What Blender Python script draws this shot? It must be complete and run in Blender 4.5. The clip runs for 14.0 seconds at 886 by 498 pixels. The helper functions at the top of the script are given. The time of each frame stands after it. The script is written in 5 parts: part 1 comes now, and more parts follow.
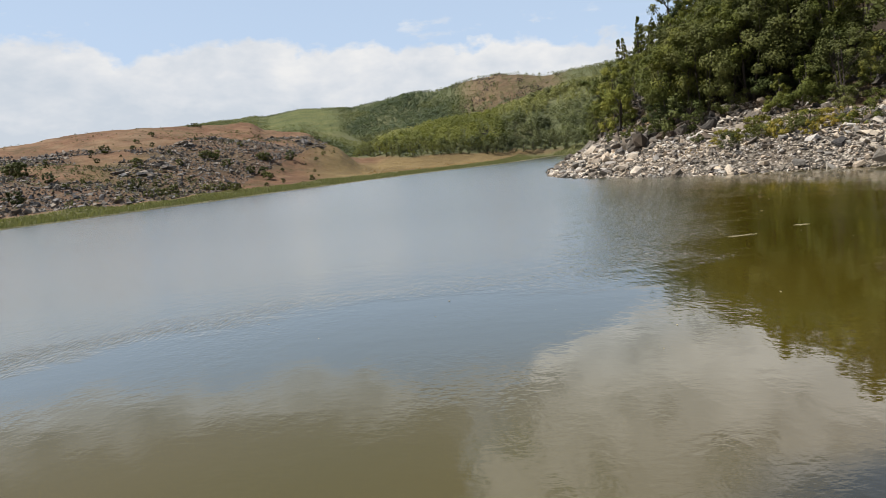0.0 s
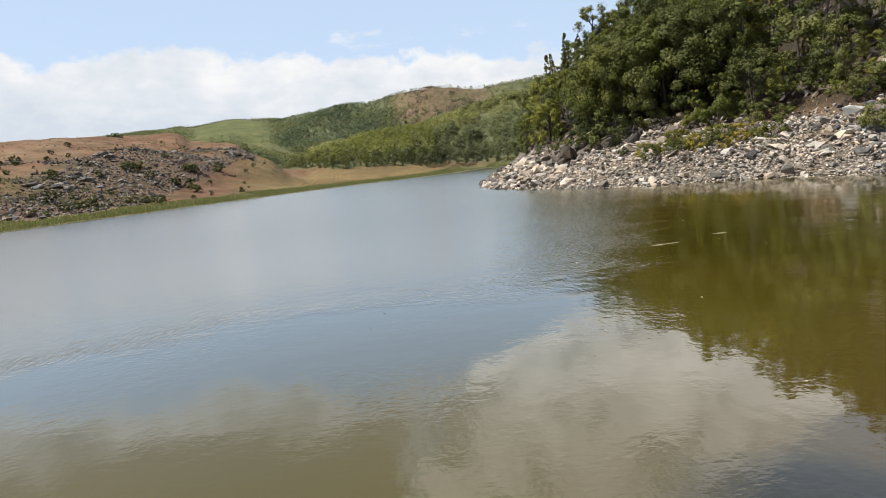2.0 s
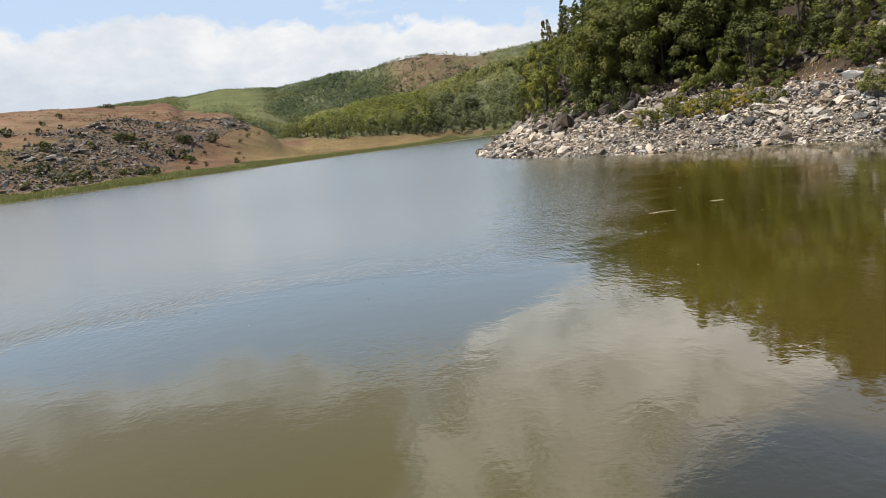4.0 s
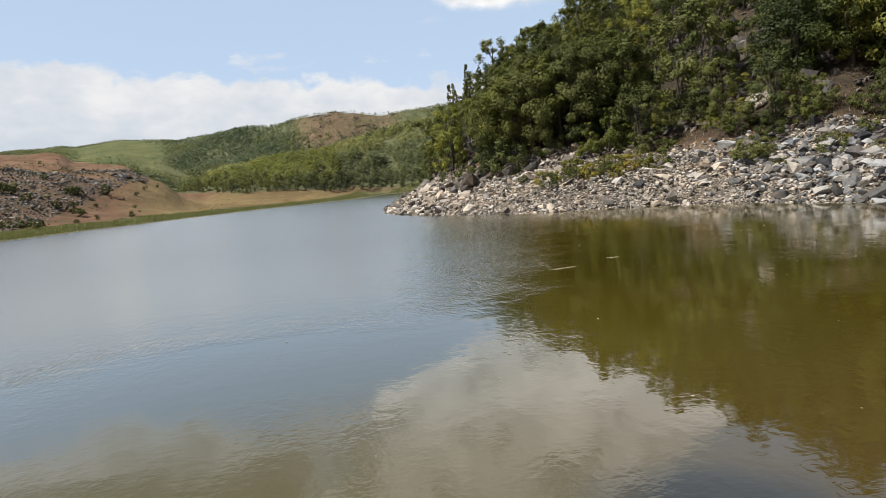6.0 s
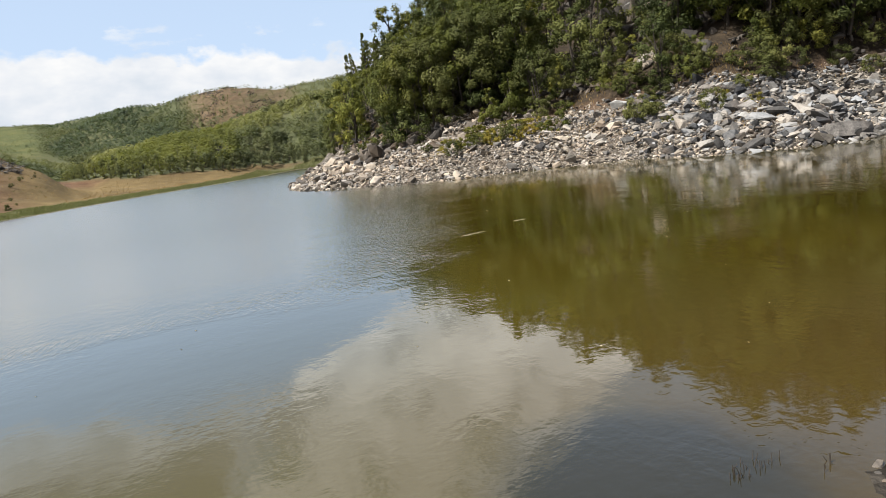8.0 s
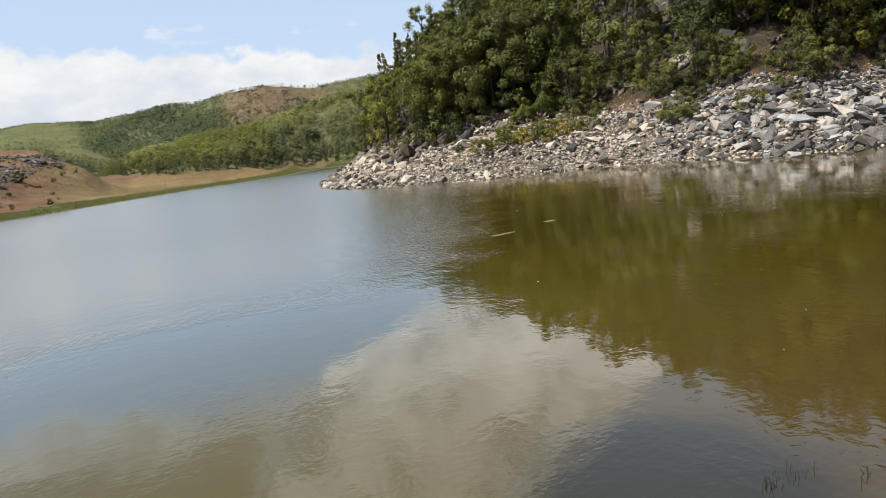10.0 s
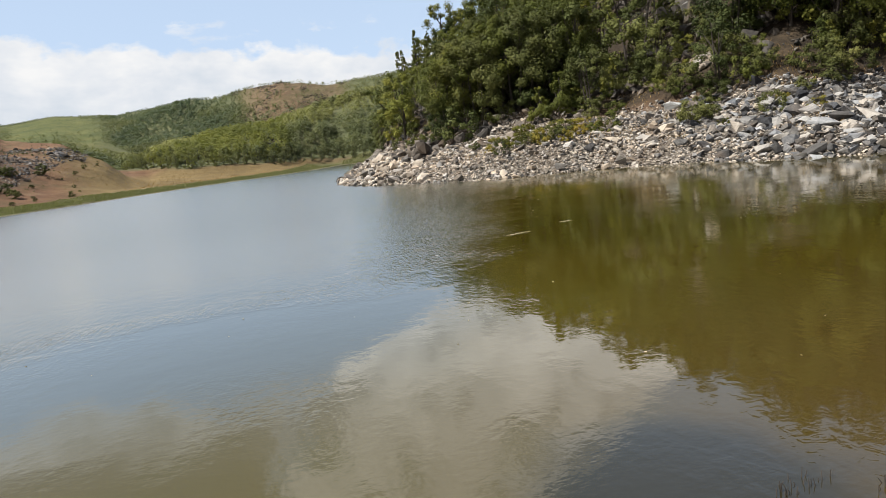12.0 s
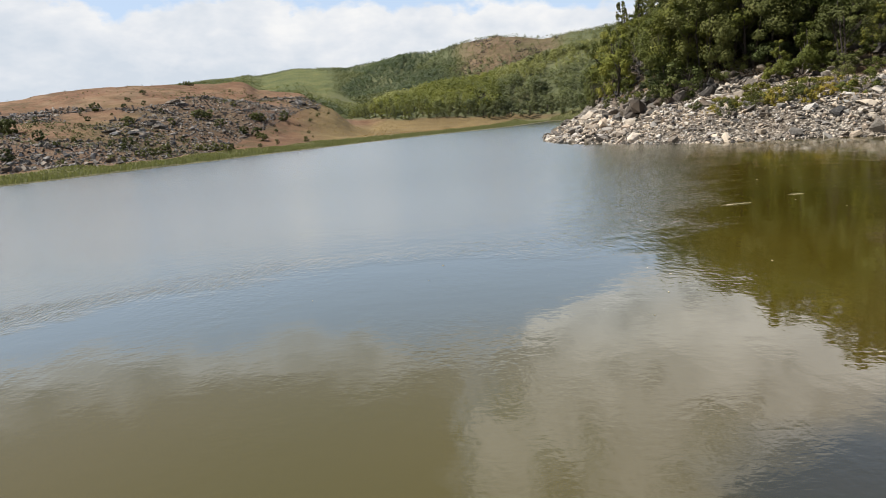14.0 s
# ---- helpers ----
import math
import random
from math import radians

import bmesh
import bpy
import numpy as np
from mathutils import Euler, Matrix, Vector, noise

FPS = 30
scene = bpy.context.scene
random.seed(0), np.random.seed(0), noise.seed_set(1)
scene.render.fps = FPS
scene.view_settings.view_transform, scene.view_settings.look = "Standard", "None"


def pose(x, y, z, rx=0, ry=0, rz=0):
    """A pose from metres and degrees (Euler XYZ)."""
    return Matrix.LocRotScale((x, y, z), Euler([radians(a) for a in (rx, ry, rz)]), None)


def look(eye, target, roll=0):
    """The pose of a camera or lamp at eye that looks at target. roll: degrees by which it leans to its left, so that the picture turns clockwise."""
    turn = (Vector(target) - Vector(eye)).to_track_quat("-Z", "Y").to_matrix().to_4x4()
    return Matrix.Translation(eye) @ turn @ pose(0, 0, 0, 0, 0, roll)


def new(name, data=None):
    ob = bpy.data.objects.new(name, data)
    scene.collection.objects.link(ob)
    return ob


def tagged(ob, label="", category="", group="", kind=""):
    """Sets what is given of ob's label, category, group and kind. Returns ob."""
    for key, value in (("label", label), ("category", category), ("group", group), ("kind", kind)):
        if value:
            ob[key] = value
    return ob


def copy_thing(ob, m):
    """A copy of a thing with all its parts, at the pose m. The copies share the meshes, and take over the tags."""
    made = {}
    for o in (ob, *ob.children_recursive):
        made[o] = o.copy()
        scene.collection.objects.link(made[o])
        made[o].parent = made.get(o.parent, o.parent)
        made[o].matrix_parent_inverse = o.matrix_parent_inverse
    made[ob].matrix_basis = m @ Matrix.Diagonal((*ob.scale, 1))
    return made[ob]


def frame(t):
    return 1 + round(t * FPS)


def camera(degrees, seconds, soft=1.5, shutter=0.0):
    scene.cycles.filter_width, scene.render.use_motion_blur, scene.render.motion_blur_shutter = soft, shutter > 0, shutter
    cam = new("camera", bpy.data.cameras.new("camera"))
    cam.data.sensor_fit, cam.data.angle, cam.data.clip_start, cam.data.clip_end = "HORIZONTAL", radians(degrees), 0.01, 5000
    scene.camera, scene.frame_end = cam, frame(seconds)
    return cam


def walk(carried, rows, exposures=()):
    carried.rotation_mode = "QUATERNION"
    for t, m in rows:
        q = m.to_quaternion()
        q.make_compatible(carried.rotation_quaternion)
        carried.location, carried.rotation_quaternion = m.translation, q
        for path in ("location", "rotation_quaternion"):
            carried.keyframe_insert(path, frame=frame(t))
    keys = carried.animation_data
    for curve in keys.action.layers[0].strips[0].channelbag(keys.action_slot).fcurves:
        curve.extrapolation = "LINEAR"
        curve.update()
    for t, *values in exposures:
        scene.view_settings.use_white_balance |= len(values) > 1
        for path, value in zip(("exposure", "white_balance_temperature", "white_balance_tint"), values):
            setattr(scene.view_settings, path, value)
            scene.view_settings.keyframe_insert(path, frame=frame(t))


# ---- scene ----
EYE = 2.6  # the eye above the water, in metres
cam = camera(70.25, 14.0, soft=0.5)
# seconds, yaw, pitch, roll
TURNS = [
    (0.0, -0.06, -8.09, 5.61),
    (0.5, -10.92, -8.03, 5.19),
    (1.0, -13.71, -8.11, 1.00),
    (1.5, -12.39, -8.56, 3.54),
    (2.0, -6.07, -7.62, 5.54),
    (2.5, -7.75, -9.11, 3.41),
    (2.7, -7.64, -8.82, 4.84),
    (4.8, -5.90, -11.13, 5.61),
    (5.0, -4.33, -6.88, 3.17),
    (5.5, -7.68, -4.67, 5.20),
    (6.0, -14.71, -6.08, 4.87),
    (6.5, -19.45, -7.17, 5.40),
    (7.0, -20.56, -8.00, 5.50),
    (7.5, -21.04, -8.16, 6.60),
    (8.0, -23.34, -9.67, 7.78),
    (8.5, -22.71, -9.24, 8.15),
    (8.7, -20.73, -8.36, 8.19),
    (10.8, -20.19, -9.84, 6.58),
    (11.0, -17.78, -8.96, 5.12),
    (11.5, -21.53, -9.24, 6.70),
    (12.0, -19.02, -9.32, 6.51),
    (12.5, -19.11, -9.27, 5.54),
    (13.0, -16.53, -7.33, 4.39),
    (13.5, -9.56, -9.49, 3.56),
    (14.0, -0.44, -11.36, 4.73),
]
# the clip's camera meters as it turns: seconds, stops
EXPOSURES = [(0.0, 0.38), (0.5, 0.45), (1.5, 0.55), (2.5, 0.52), (5.0, 0.42), (5.5, 0.34), (6.0, 0.40), (6.5, 0.57), (7.5, 0.57), (8.5, 0.58), (11.0, 0.47), (12.0, 0.50), (14.0, 0.50)]
walk(cam, [(t, pose(0, 0, EYE, 90 + p, r, y)) for t, y, p, r in TURNS], EXPOSURES)

# ---- light ----
SUN_AZ, SUN_EL = -92.0, 54.0  # azimuth to the right of +y


def math_node(nt, op, a, b=0.0, clamp=False):
    n = nt.nodes.new("ShaderNodeMath")
    n.operation, n.use_clamp = op, clamp
    for i, v in enumerate((a, b)):
        if isinstance(v, (int, float)):
            n.inputs[i].default_value = v
        else:
            nt.links.new(v, n.inputs[i])
    return n.outputs[0]


def ramp(nt, value, stops):
    n = nt.nodes.new("ShaderNodeValToRGB")
    while len(n.color_ramp.elements) < len(stops):
        n.color_ramp.elements.new(0.5)
    for e, (p, c) in zip(n.color_ramp.elements, stops):
        e.position, e.color = p, (*c, 1) if len(c) == 3 else c
    nt.links.new(value, n.inputs[0])
    return n.outputs[0]


def mixed(nt, fac, a, b, blend="MIX"):
    n = nt.nodes.new("ShaderNodeMix")
    n.data_type, n.blend_type = "RGBA", blend
    for i, v in ((0, fac), (6, a), (7, b)):
        if isinstance(v, (int, float)):
            n.inputs[i].default_value = v
        elif isinstance(v, tuple):
            n.inputs[i].default_value = (*v, 1)
        else:
            nt.links.new(v, n.inputs[i])
    return n.outputs[2]


def eased(nt, value, low, high):
    """0 below low, 1 above high, gliding between them."""
    n = nt.nodes.new("ShaderNodeMapRange")
    n.interpolation_type = "SMOOTHERSTEP"
    n.inputs["From Min"].default_value, n.inputs["From Max"].default_value = low, high
    nt.links.new(value, n.inputs["Value"])
    return n.outputs["Result"]


def noise_tex(nt, coord, scale, detail=4.0, rough=0.55, distort=0.0):
    n = nt.nodes.new("ShaderNodeTexNoise")
    n.inputs["Scale"].default_value, n.inputs["Detail"].default_value = scale, detail
    n.inputs["Roughness"].default_value, n.inputs["Distortion"].default_value = rough, distort
    nt.links.new(coord, n.inputs["Vector"])
    return n.outputs["Fac"]


def mapped(nt, coord, scale=(1, 1, 1), turn=(0, 0, 0), shift=(0, 0, 0)):
    n = nt.nodes.new("ShaderNodeMapping")
    n.inputs["Scale"].default_value, n.inputs["Rotation"].default_value = scale, turn
    n.inputs["Location"].default_value = shift
    nt.links.new(coord, n.inputs["Vector"])
    return n.outputs[0]


GREY = 5.0  # the cloud base
world = bpy.data.worlds.new("world")
scene.world = world
world.use_nodes = True
wt = world.node_tree
wt.nodes.clear()
sky = wt.nodes.new("ShaderNodeTexSky")
sky.sky_type, sky.sun_disc = "NISHITA", False
sky.sun_elevation, sky.sun_rotation = radians(SUN_EL), radians(SUN_AZ)
sky.air_density, sky.dust_density, sky.ozone_density = 1.0, 1.6, 1.0
ray = wt.nodes.new("ShaderNodeTexCoord").outputs["Generated"]
sep = wt.nodes.new("ShaderNodeSeparateXYZ")
wt.links.new(ray, sep.inputs[0])
up = sep.outputs["Z"]
# azimuth to the right of +y, and height, in degrees
az = math_node(wt, "MULTIPLY", math_node(wt, "ARCTAN2", sep.outputs["X"], sep.outputs["Y"]), 57.296)
el = math_node(wt, "MULTIPLY", math_node(wt, "ARCSINE", up), 57.296)


def lin(*terms):
    """A sum of numbers, sockets, and pairs of socket and factor."""
    total = 0.0
    for term in terms:
        if isinstance(term, tuple):
            term = math_node(wt, "MULTIPLY", term[0], term[1])
        total = math_node(wt, "ADD", total, term)
    return total


def centred(scale, detail, stretch=1.0, shift=0.0):
    n = noise_tex(wt, mapped(wt, ray, scale=(1, 1, stretch), shift=(shift, shift, shift)), scale, detail, 0.58, 0.15)
    return math_node(wt, "SUBTRACT", n, 0.5)


big, mid, small = centred(4.0, 3.0, 1.6, 3.1), centred(9.0, 4.0, 1.8, 7.7), centred(24.0, 5.0, 1.8, 1.3)
wav = lin(el, (big, 7.0), (mid, 5.0), (small, 2.0))  # heights with ragged edges
war = lin(az, (centred(5.0, 3.0, 1.0, 9.2), 14.0), (mid, 8.0))
# the bank of heaped cloud that stands over the hills
top = lin(10.3, (az, -0.055), (centred(7.0, 5.0, 1.3, 5.5), 6.0), (small, 2.5))
bank = math_node(wt, "MULTIPLY", math_node(wt, "SUBTRACT", top, el), 1.3, clamp=True)
wisp = eased(wt, lin(centred(12.0, 5.0, 2.6, 2.4)), 0.10, 0.24)
wisp = math_node(wt, "MULTIPLY", wisp, math_node(wt, "MULTIPLY", eased(wt, el, 9.0, 11.0), eased(wt, math_node(wt, "MULTIPLY", el, -1.0), -15.0, -12.5)))
bank = math_node(wt, "MAXIMUM", bank, math_node(wt, "MULTIPLY", wisp, 0.45))
heap = lin((centred(6.0, 5.0, 2.0, 4.4), 1.1), (mid, 0.8), (math_node(wt, "SUBTRACT", el, top), 0.035))
bank_tone = ramp(wt, lin(heap, 0.62), [(0.30, (8.5, 9.3, 10.3)), (0.52, (10.2, 10.6, 11.2)), (0.72, (12.0, 12.0, 12.0))])
# a broad cloud with a grey base over the left of the lake
a_in = lin(wav, -19.3, (az, -0.12))
grey_cloud = math_node(wt, "MULTIPLY", eased(wt, a_in, 0.0, 2.4), eased(wt, math_node(wt, "MULTIPLY", war, -1.0), -2.5, 2.5))
grey_cloud = math_node(wt, "MULTIPLY", grey_cloud, eased(wt, math_node(wt, "MULTIPLY", wav, -1.0), -46.0, -36.0))
grey_tone = ramp(wt, math_node(wt, "MULTIPLY", lin(a_in, (mid, 5.0)), 0.2, clamp=True), [(0.0, (11.5, 11.6, 11.8)), (0.42, (8.6, 8.9, 9.3)), (1.0, (GREY, GREY * 1.04, GREY * 1.09))])
# a white cloud beside it, over the point, with blue sky beyond
foot = math_node(wt, "MAXIMUM", lin(13.8, (math_node(wt, "SUBTRACT", 17.0, az), 0.47)), 13.8)
b_in = math_node(wt, "SUBTRACT", lin(el, (big, 4.0), (mid, 3.0), (small, 1.5)), foot)
b_off = math_node(wt, "SUBTRACT", lin(54.5, (az, -0.85)), lin(el, (big, 3.0), (mid, 5.0)))
white_cloud = math_node(wt, "MULTIPLY", eased(wt, b_in, 0.0, 1.6), eased(wt, b_off, -1.5, 1.5))
white_cloud = math_node(wt, "MULTIPLY", white_cloud, math_node(wt, "MULTIPLY", eased(wt, war, -2.5, 2.5), eased(wt, math_node(wt, "MULTIPLY", az, -1.0), -75.0, -60.0)))
white_tone = ramp(wt, lin(0.5, (centred(7.5, 3.0, 1.5, 6.1), 1.6), (mid, 0.4), (eased(wt, math_node(wt, "MULTIPLY", b_in, -1.0), -4.0, -1.0), 0.3)), [(0.30, (6.0, 6.3, 6.7)), (0.47, (11.2, 11.3, 11.5)), (0.75, (15.5, 15.3, 15.0))])
# scattered cloud over the rest of the sky
over = math_node(wt, "ADD", math_node(wt, "MAXIMUM", up, 0.0), 0.10)
flat = wt.nodes.new("ShaderNodeCombineXYZ")
wt.links.new(math_node(wt, "DIVIDE", sep.outputs["X"], over), flat.inputs[0])
wt.links.new(math_node(wt, "DIVIDE", sep.outputs["Y"], over), flat.inputs[1])
layer = noise_tex(wt, mapped(wt, flat.outputs[0], shift=(4.0, 0.4, 0.0)), 2.1, 6.0, 0.55, 0.3)
rest = math_node(wt, "MULTIPLY", ramp(wt, layer, [(0.57, (0, 0, 0)), (0.70, (1, 1, 1))]), eased(wt, math_node(wt, "ABSOLUTE", az), 55.0, 75.0))
white = mixed(wt, math_node(wt, "MINIMUM", rest, 1.0), bank_tone, (12.5, 12.4, 12.2))
white = mixed(wt, grey_cloud, white, grey_tone)
white = mixed(wt, white_cloud, white, white_tone)
cloud = math_node(wt, "MAXIMUM", math_node(wt, "MAXIMUM", bank, rest), math_node(wt, "MAXIMUM", grey_cloud, white_cloud))
# summer haze that thins upwards
haze = ramp(wt, up, [(0.0, (0.75, 0.75, 0.75)), (0.18, (0.66, 0.66, 0.66)), (0.32, (0.62, 0.62, 0.62)), (0.5, (0.27, 0.27, 0.27)), (0.8, (0.05, 0.05, 0.05))])
haze = math_node(wt, "MULTIPLY", haze, lin(1.0, (eased(wt, math_node(wt, "ABSOLUTE", az), 65.0, 105.0), -0.6)))
air = mixed(wt, haze, sky.outputs[0], (9.7, 12.1, 15.6))
paint = mixed(wt, cloud, air, white)
back = wt.nodes.new("ShaderNodeBackground")
back.inputs["Strength"].default_value = 0.055
wt.links.new(paint, back.inputs["Color"])
wout = wt.nodes.new("ShaderNodeOutputWorld")
wt.links.new(back.outputs[0], wout.inputs["Surface"])

sun = new("sun", bpy.data.lights.new("sun", "SUN"))
sun.data.energy, sun.data.angle, sun.data.color = 5.0, radians(0.6), (1.0, 0.95, 0.86)
s_az, s_el = radians(SUN_AZ), radians(SUN_EL)
SUN_DIR = Vector((math.sin(s_az) * math.cos(s_el), math.cos(s_az) * math.cos(s_el), math.sin(s_el)))
sun.matrix_world = look(SUN_DIR * 200, (0, 0, 0))


# ---- materials ----
def material(name):
    m = bpy.data.materials.new(name)
    m.use_nodes = True
    nt = m.node_tree
    nt.nodes.clear()
    out = nt.nodes.new("ShaderNodeOutputMaterial")
    bsdf = nt.nodes.new("ShaderNodeBsdfPrincipled")
    nt.links.new(bsdf.outputs[0], out.inputs["Surface"])
    return m, nt, bsdf, out


def place_of(nt):
    return nt.nodes.new("ShaderNodeNewGeometry").outputs["Position"]


def bumped(nt, bsdf, height, strength, distance):
    n = nt.nodes.new("ShaderNodeBump")
    n.inputs["Strength"].default_value, n.inputs["Distance"].default_value = strength, distance
    nt.links.new(height, n.inputs["Height"])
    nt.links.new(n.outputs[0], bsdf.inputs["Normal"])


def piece_random(nt):
    """A number of each loose piece, of each object too."""
    a = nt.nodes.new("ShaderNodeNewGeometry").outputs["Random Per Island"]
    b = nt.nodes.new("ShaderNodeObjectInfo").outputs["Random"]
    return math_node(nt, "FRACT", math_node(nt, "ADD", a, b))


def leaf_material(name, dark, mid, light, through_it=0.07, patch=0.30, drift=0.9, centre=0.38, own=0.56, each_leaf=0.16):
    m, nt, bsdf, out = material(name)
    a = nt.nodes.new("ShaderNodeNewGeometry").outputs["Random Per Island"]
    b = nt.nodes.new("ShaderNodeObjectInfo").outputs["Random"]
    big = noise_tex(nt, place_of(nt), patch, 3.0)
    v = math_node(nt, "ADD", math_node(nt, "MULTIPLY", a, each_leaf), math_node(nt, "MULTIPLY", b, own))
    v = math_node(nt, "ADD", v, math_node(nt, "MULTIPLY", math_node(nt, "SUBTRACT", big, centre), drift), clamp=True)
    col = ramp(nt, v, [(0.0, dark), (0.5, mid), (1.0, light)])
    nt.links.new(col, bsdf.inputs["Base Color"])
    bsdf.inputs["Roughness"].default_value = 0.55
    bsdf.inputs["Specular IOR Level"].default_value = 0.10
    tr = nt.nodes.new("ShaderNodeBsdfTranslucent")
    nt.links.new(mixed(nt, 1.0, col, (1.0, 1.0, 0.55), "MULTIPLY"), tr.inputs["Color"])
    mx = nt.nodes.new("ShaderNodeMixShader")
    mx.inputs[0].default_value = through_it
    nt.links.new(bsdf.outputs[0], mx.inputs[1])
    nt.links.new(tr.outputs[0], mx.inputs[2])
    nt.links.new(mx.outputs[0], out.inputs["Surface"])
    return m


def rock_material(name, dark, mid, light, scale=1.0):
    m, nt, bsdf, out = material(name)
    p = place_of(nt)
    r = piece_random(nt)
    n1 = noise_tex(nt, p, 1.3 * scale, 6.0, 0.65)
    n2 = noise_tex(nt, p, 9.0 * scale, 5.0, 0.7)
    v = math_node(nt, "ADD", math_node(nt, "MULTIPLY", r, 0.75), math_node(nt, "MULTIPLY", n1, 0.6))
    v = math_node(nt, "ADD", v, math_node(nt, "MULTIPLY", math_node(nt, "SUBTRACT", n2, 0.5), 0.5))
    v = math_node(nt, "SUBTRACT", v, 0.20, clamp=True)
    col = ramp(nt, v, [(0.08, dark), (0.45, mid), (0.9, light)])
    stain = ramp(nt, noise_tex(nt, p, 0.5 * scale, 3.0), [(0.52, (0, 0, 0)), (0.68, (1, 1, 1))])
    col = mixed(nt, math_node(nt, "MULTIPLY", stain, 0.30), col, (0.20, 0.145, 0.10))
    hue = ramp(nt, math_node(nt, "FRACT", math_node(nt, "MULTIPLY", r, 7.3)), [(0.0, (0.88, 0.95, 1.06)), (0.45, (1.0, 0.98, 0.95)), (1.0, (1.06, 0.98, 0.89))])
    col = mixed(nt, 1.0, col, hue, "MULTIPLY")
    nt.links.new(col, bsdf.inputs["Base Color"])
    bsdf.inputs["Roughness"].default_value = 0.85
    bumped(nt, bsdf, math_node(nt, "ADD", n2, n1), 0.6, 0.08)
    return m


ROCK = rock_material("grey rock", (0.032, 0.029, 0.028), (0.25, 0.222, 0.190), (0.62, 0.555, 0.475))
SLATE = rock_material("blue-grey slab rock", (0.022, 0.022, 0.024), (0.112, 0.112, 0.114), (0.42, 0.405, 0.385))
WHITE_ROCK = rock_material("whitish rock", (0.25, 0.24, 0.22), (0.50, 0.48, 0.44), (0.70, 0.67, 0.62), 2.0)
PALE_ROCK = rock_material("warm pale rock", (0.07, 0.062, 0.055), (0.36, 0.315, 0.27), (0.64, 0.575, 0.50))
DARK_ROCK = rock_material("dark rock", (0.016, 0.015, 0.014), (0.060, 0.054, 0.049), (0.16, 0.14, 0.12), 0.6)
CRAG_ROCK = rock_material("grey crag rock", (0.014, 0.013, 0.012), (0.050, 0.046, 0.042), (0.20, 0.18, 0.155), 0.8)
SCREE_ROCK = rock_material("scree rock", (0.034, 0.032, 0.032), (0.125, 0.115, 0.108), (0.28, 0.255, 0.23), 0.6)
LEAF = leaf_material("green leaves", (0.024, 0.036, 0.010), (0.104, 0.118, 0.026), (0.25, 0.235, 0.047))
LIGHT_LEAF = leaf_material("light green leaves", (0.050, 0.066, 0.014), (0.155, 0.168, 0.033), (0.30, 0.28, 0.055))
# leaf tone lowered so that the colour itself holds shade
SHADED_LEAF = leaf_material("green leaves darkened for shade", (0.016, 0.026, 0.010), (0.064, 0.080, 0.025), (0.165, 0.172, 0.050))
OLIVE_LEAF = leaf_material("grey-green leaves", (0.028, 0.038, 0.013), (0.092, 0.102, 0.031), (0.185, 0.180, 0.058))
YELLOW_LEAF = leaf_material("yellowing leaves", (0.060, 0.080, 0.015), (0.19, 0.165, 0.03), (0.34, 0.25, 0.05))
# aerial haze is mixed into the far hill leaf colours: paler, greyer, bluer
FAR_LEAF = leaf_material("hazed far woodland leaves", (0.100, 0.122, 0.076), (0.155, 0.175, 0.098), (0.22, 0.228, 0.115), through_it=0.4, patch=0.018, drift=3.0, centre=0.38, own=0.0, each_leaf=0.10)
DEEP_LEAF = leaf_material("dark hazed far woodland leaves", (0.082, 0.110, 0.076), (0.118, 0.146, 0.096), (0.165, 0.185, 0.108), through_it=0.4, patch=0.03, drift=1.6, own=0.0, each_leaf=0.12)
PALE_FAR = leaf_material("pale hazed far woodland leaves", (0.125, 0.140, 0.080), (0.180, 0.190, 0.100), (0.25, 0.245, 0.125), through_it=0.4, patch=0.02, drift=1.8, own=0.0, each_leaf=0.10)
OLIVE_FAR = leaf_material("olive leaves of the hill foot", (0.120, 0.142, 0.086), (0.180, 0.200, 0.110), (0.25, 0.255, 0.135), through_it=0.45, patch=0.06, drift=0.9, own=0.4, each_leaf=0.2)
YELLOW_GREEN = leaf_material("yellow-green leaves of the spur", (0.140, 0.158, 0.060), (0.230, 0.240, 0.074), (0.34, 0.325, 0.085), through_it=0.42, patch=0.07, drift=1.0, own=0.3, each_leaf=0.2)
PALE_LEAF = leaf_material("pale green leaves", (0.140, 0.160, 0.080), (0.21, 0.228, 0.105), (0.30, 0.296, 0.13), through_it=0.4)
REED = leaf_material("sedge blades", (0.13, 0.145, 0.070), (0.185, 0.20, 0.095), (0.26, 0.26, 0.13), 0.35)
STEM = leaf_material("bleached stem bases", (0.36, 0.33, 0.25), (0.50, 0.46, 0.36), (0.62, 0.58, 0.46), 0.2)
STRAW = leaf_material("dry grass blades", (0.20, 0.13, 0.06), (0.36, 0.25, 0.11), (0.48, 0.36, 0.18), 0.2)


def bark_material():
    m, nt, bsdf, out = material("grey-brown bark")
    n = noise_tex(nt, mapped(nt, place_of(nt), scale=(6, 6, 1.5)), 3.0, 5.0, 0.65)
    nt.links.new(ramp(nt, n, [(0.3, (0.025, 0.020, 0.016)), (0.7, (0.075, 0.062, 0.052))]), bsdf.inputs["Base Color"])
    bsdf.inputs["Roughness"].default_value = 0.9
    bumped(nt, bsdf, n, 0.5, 0.03)
    return m


BARK = bark_material()


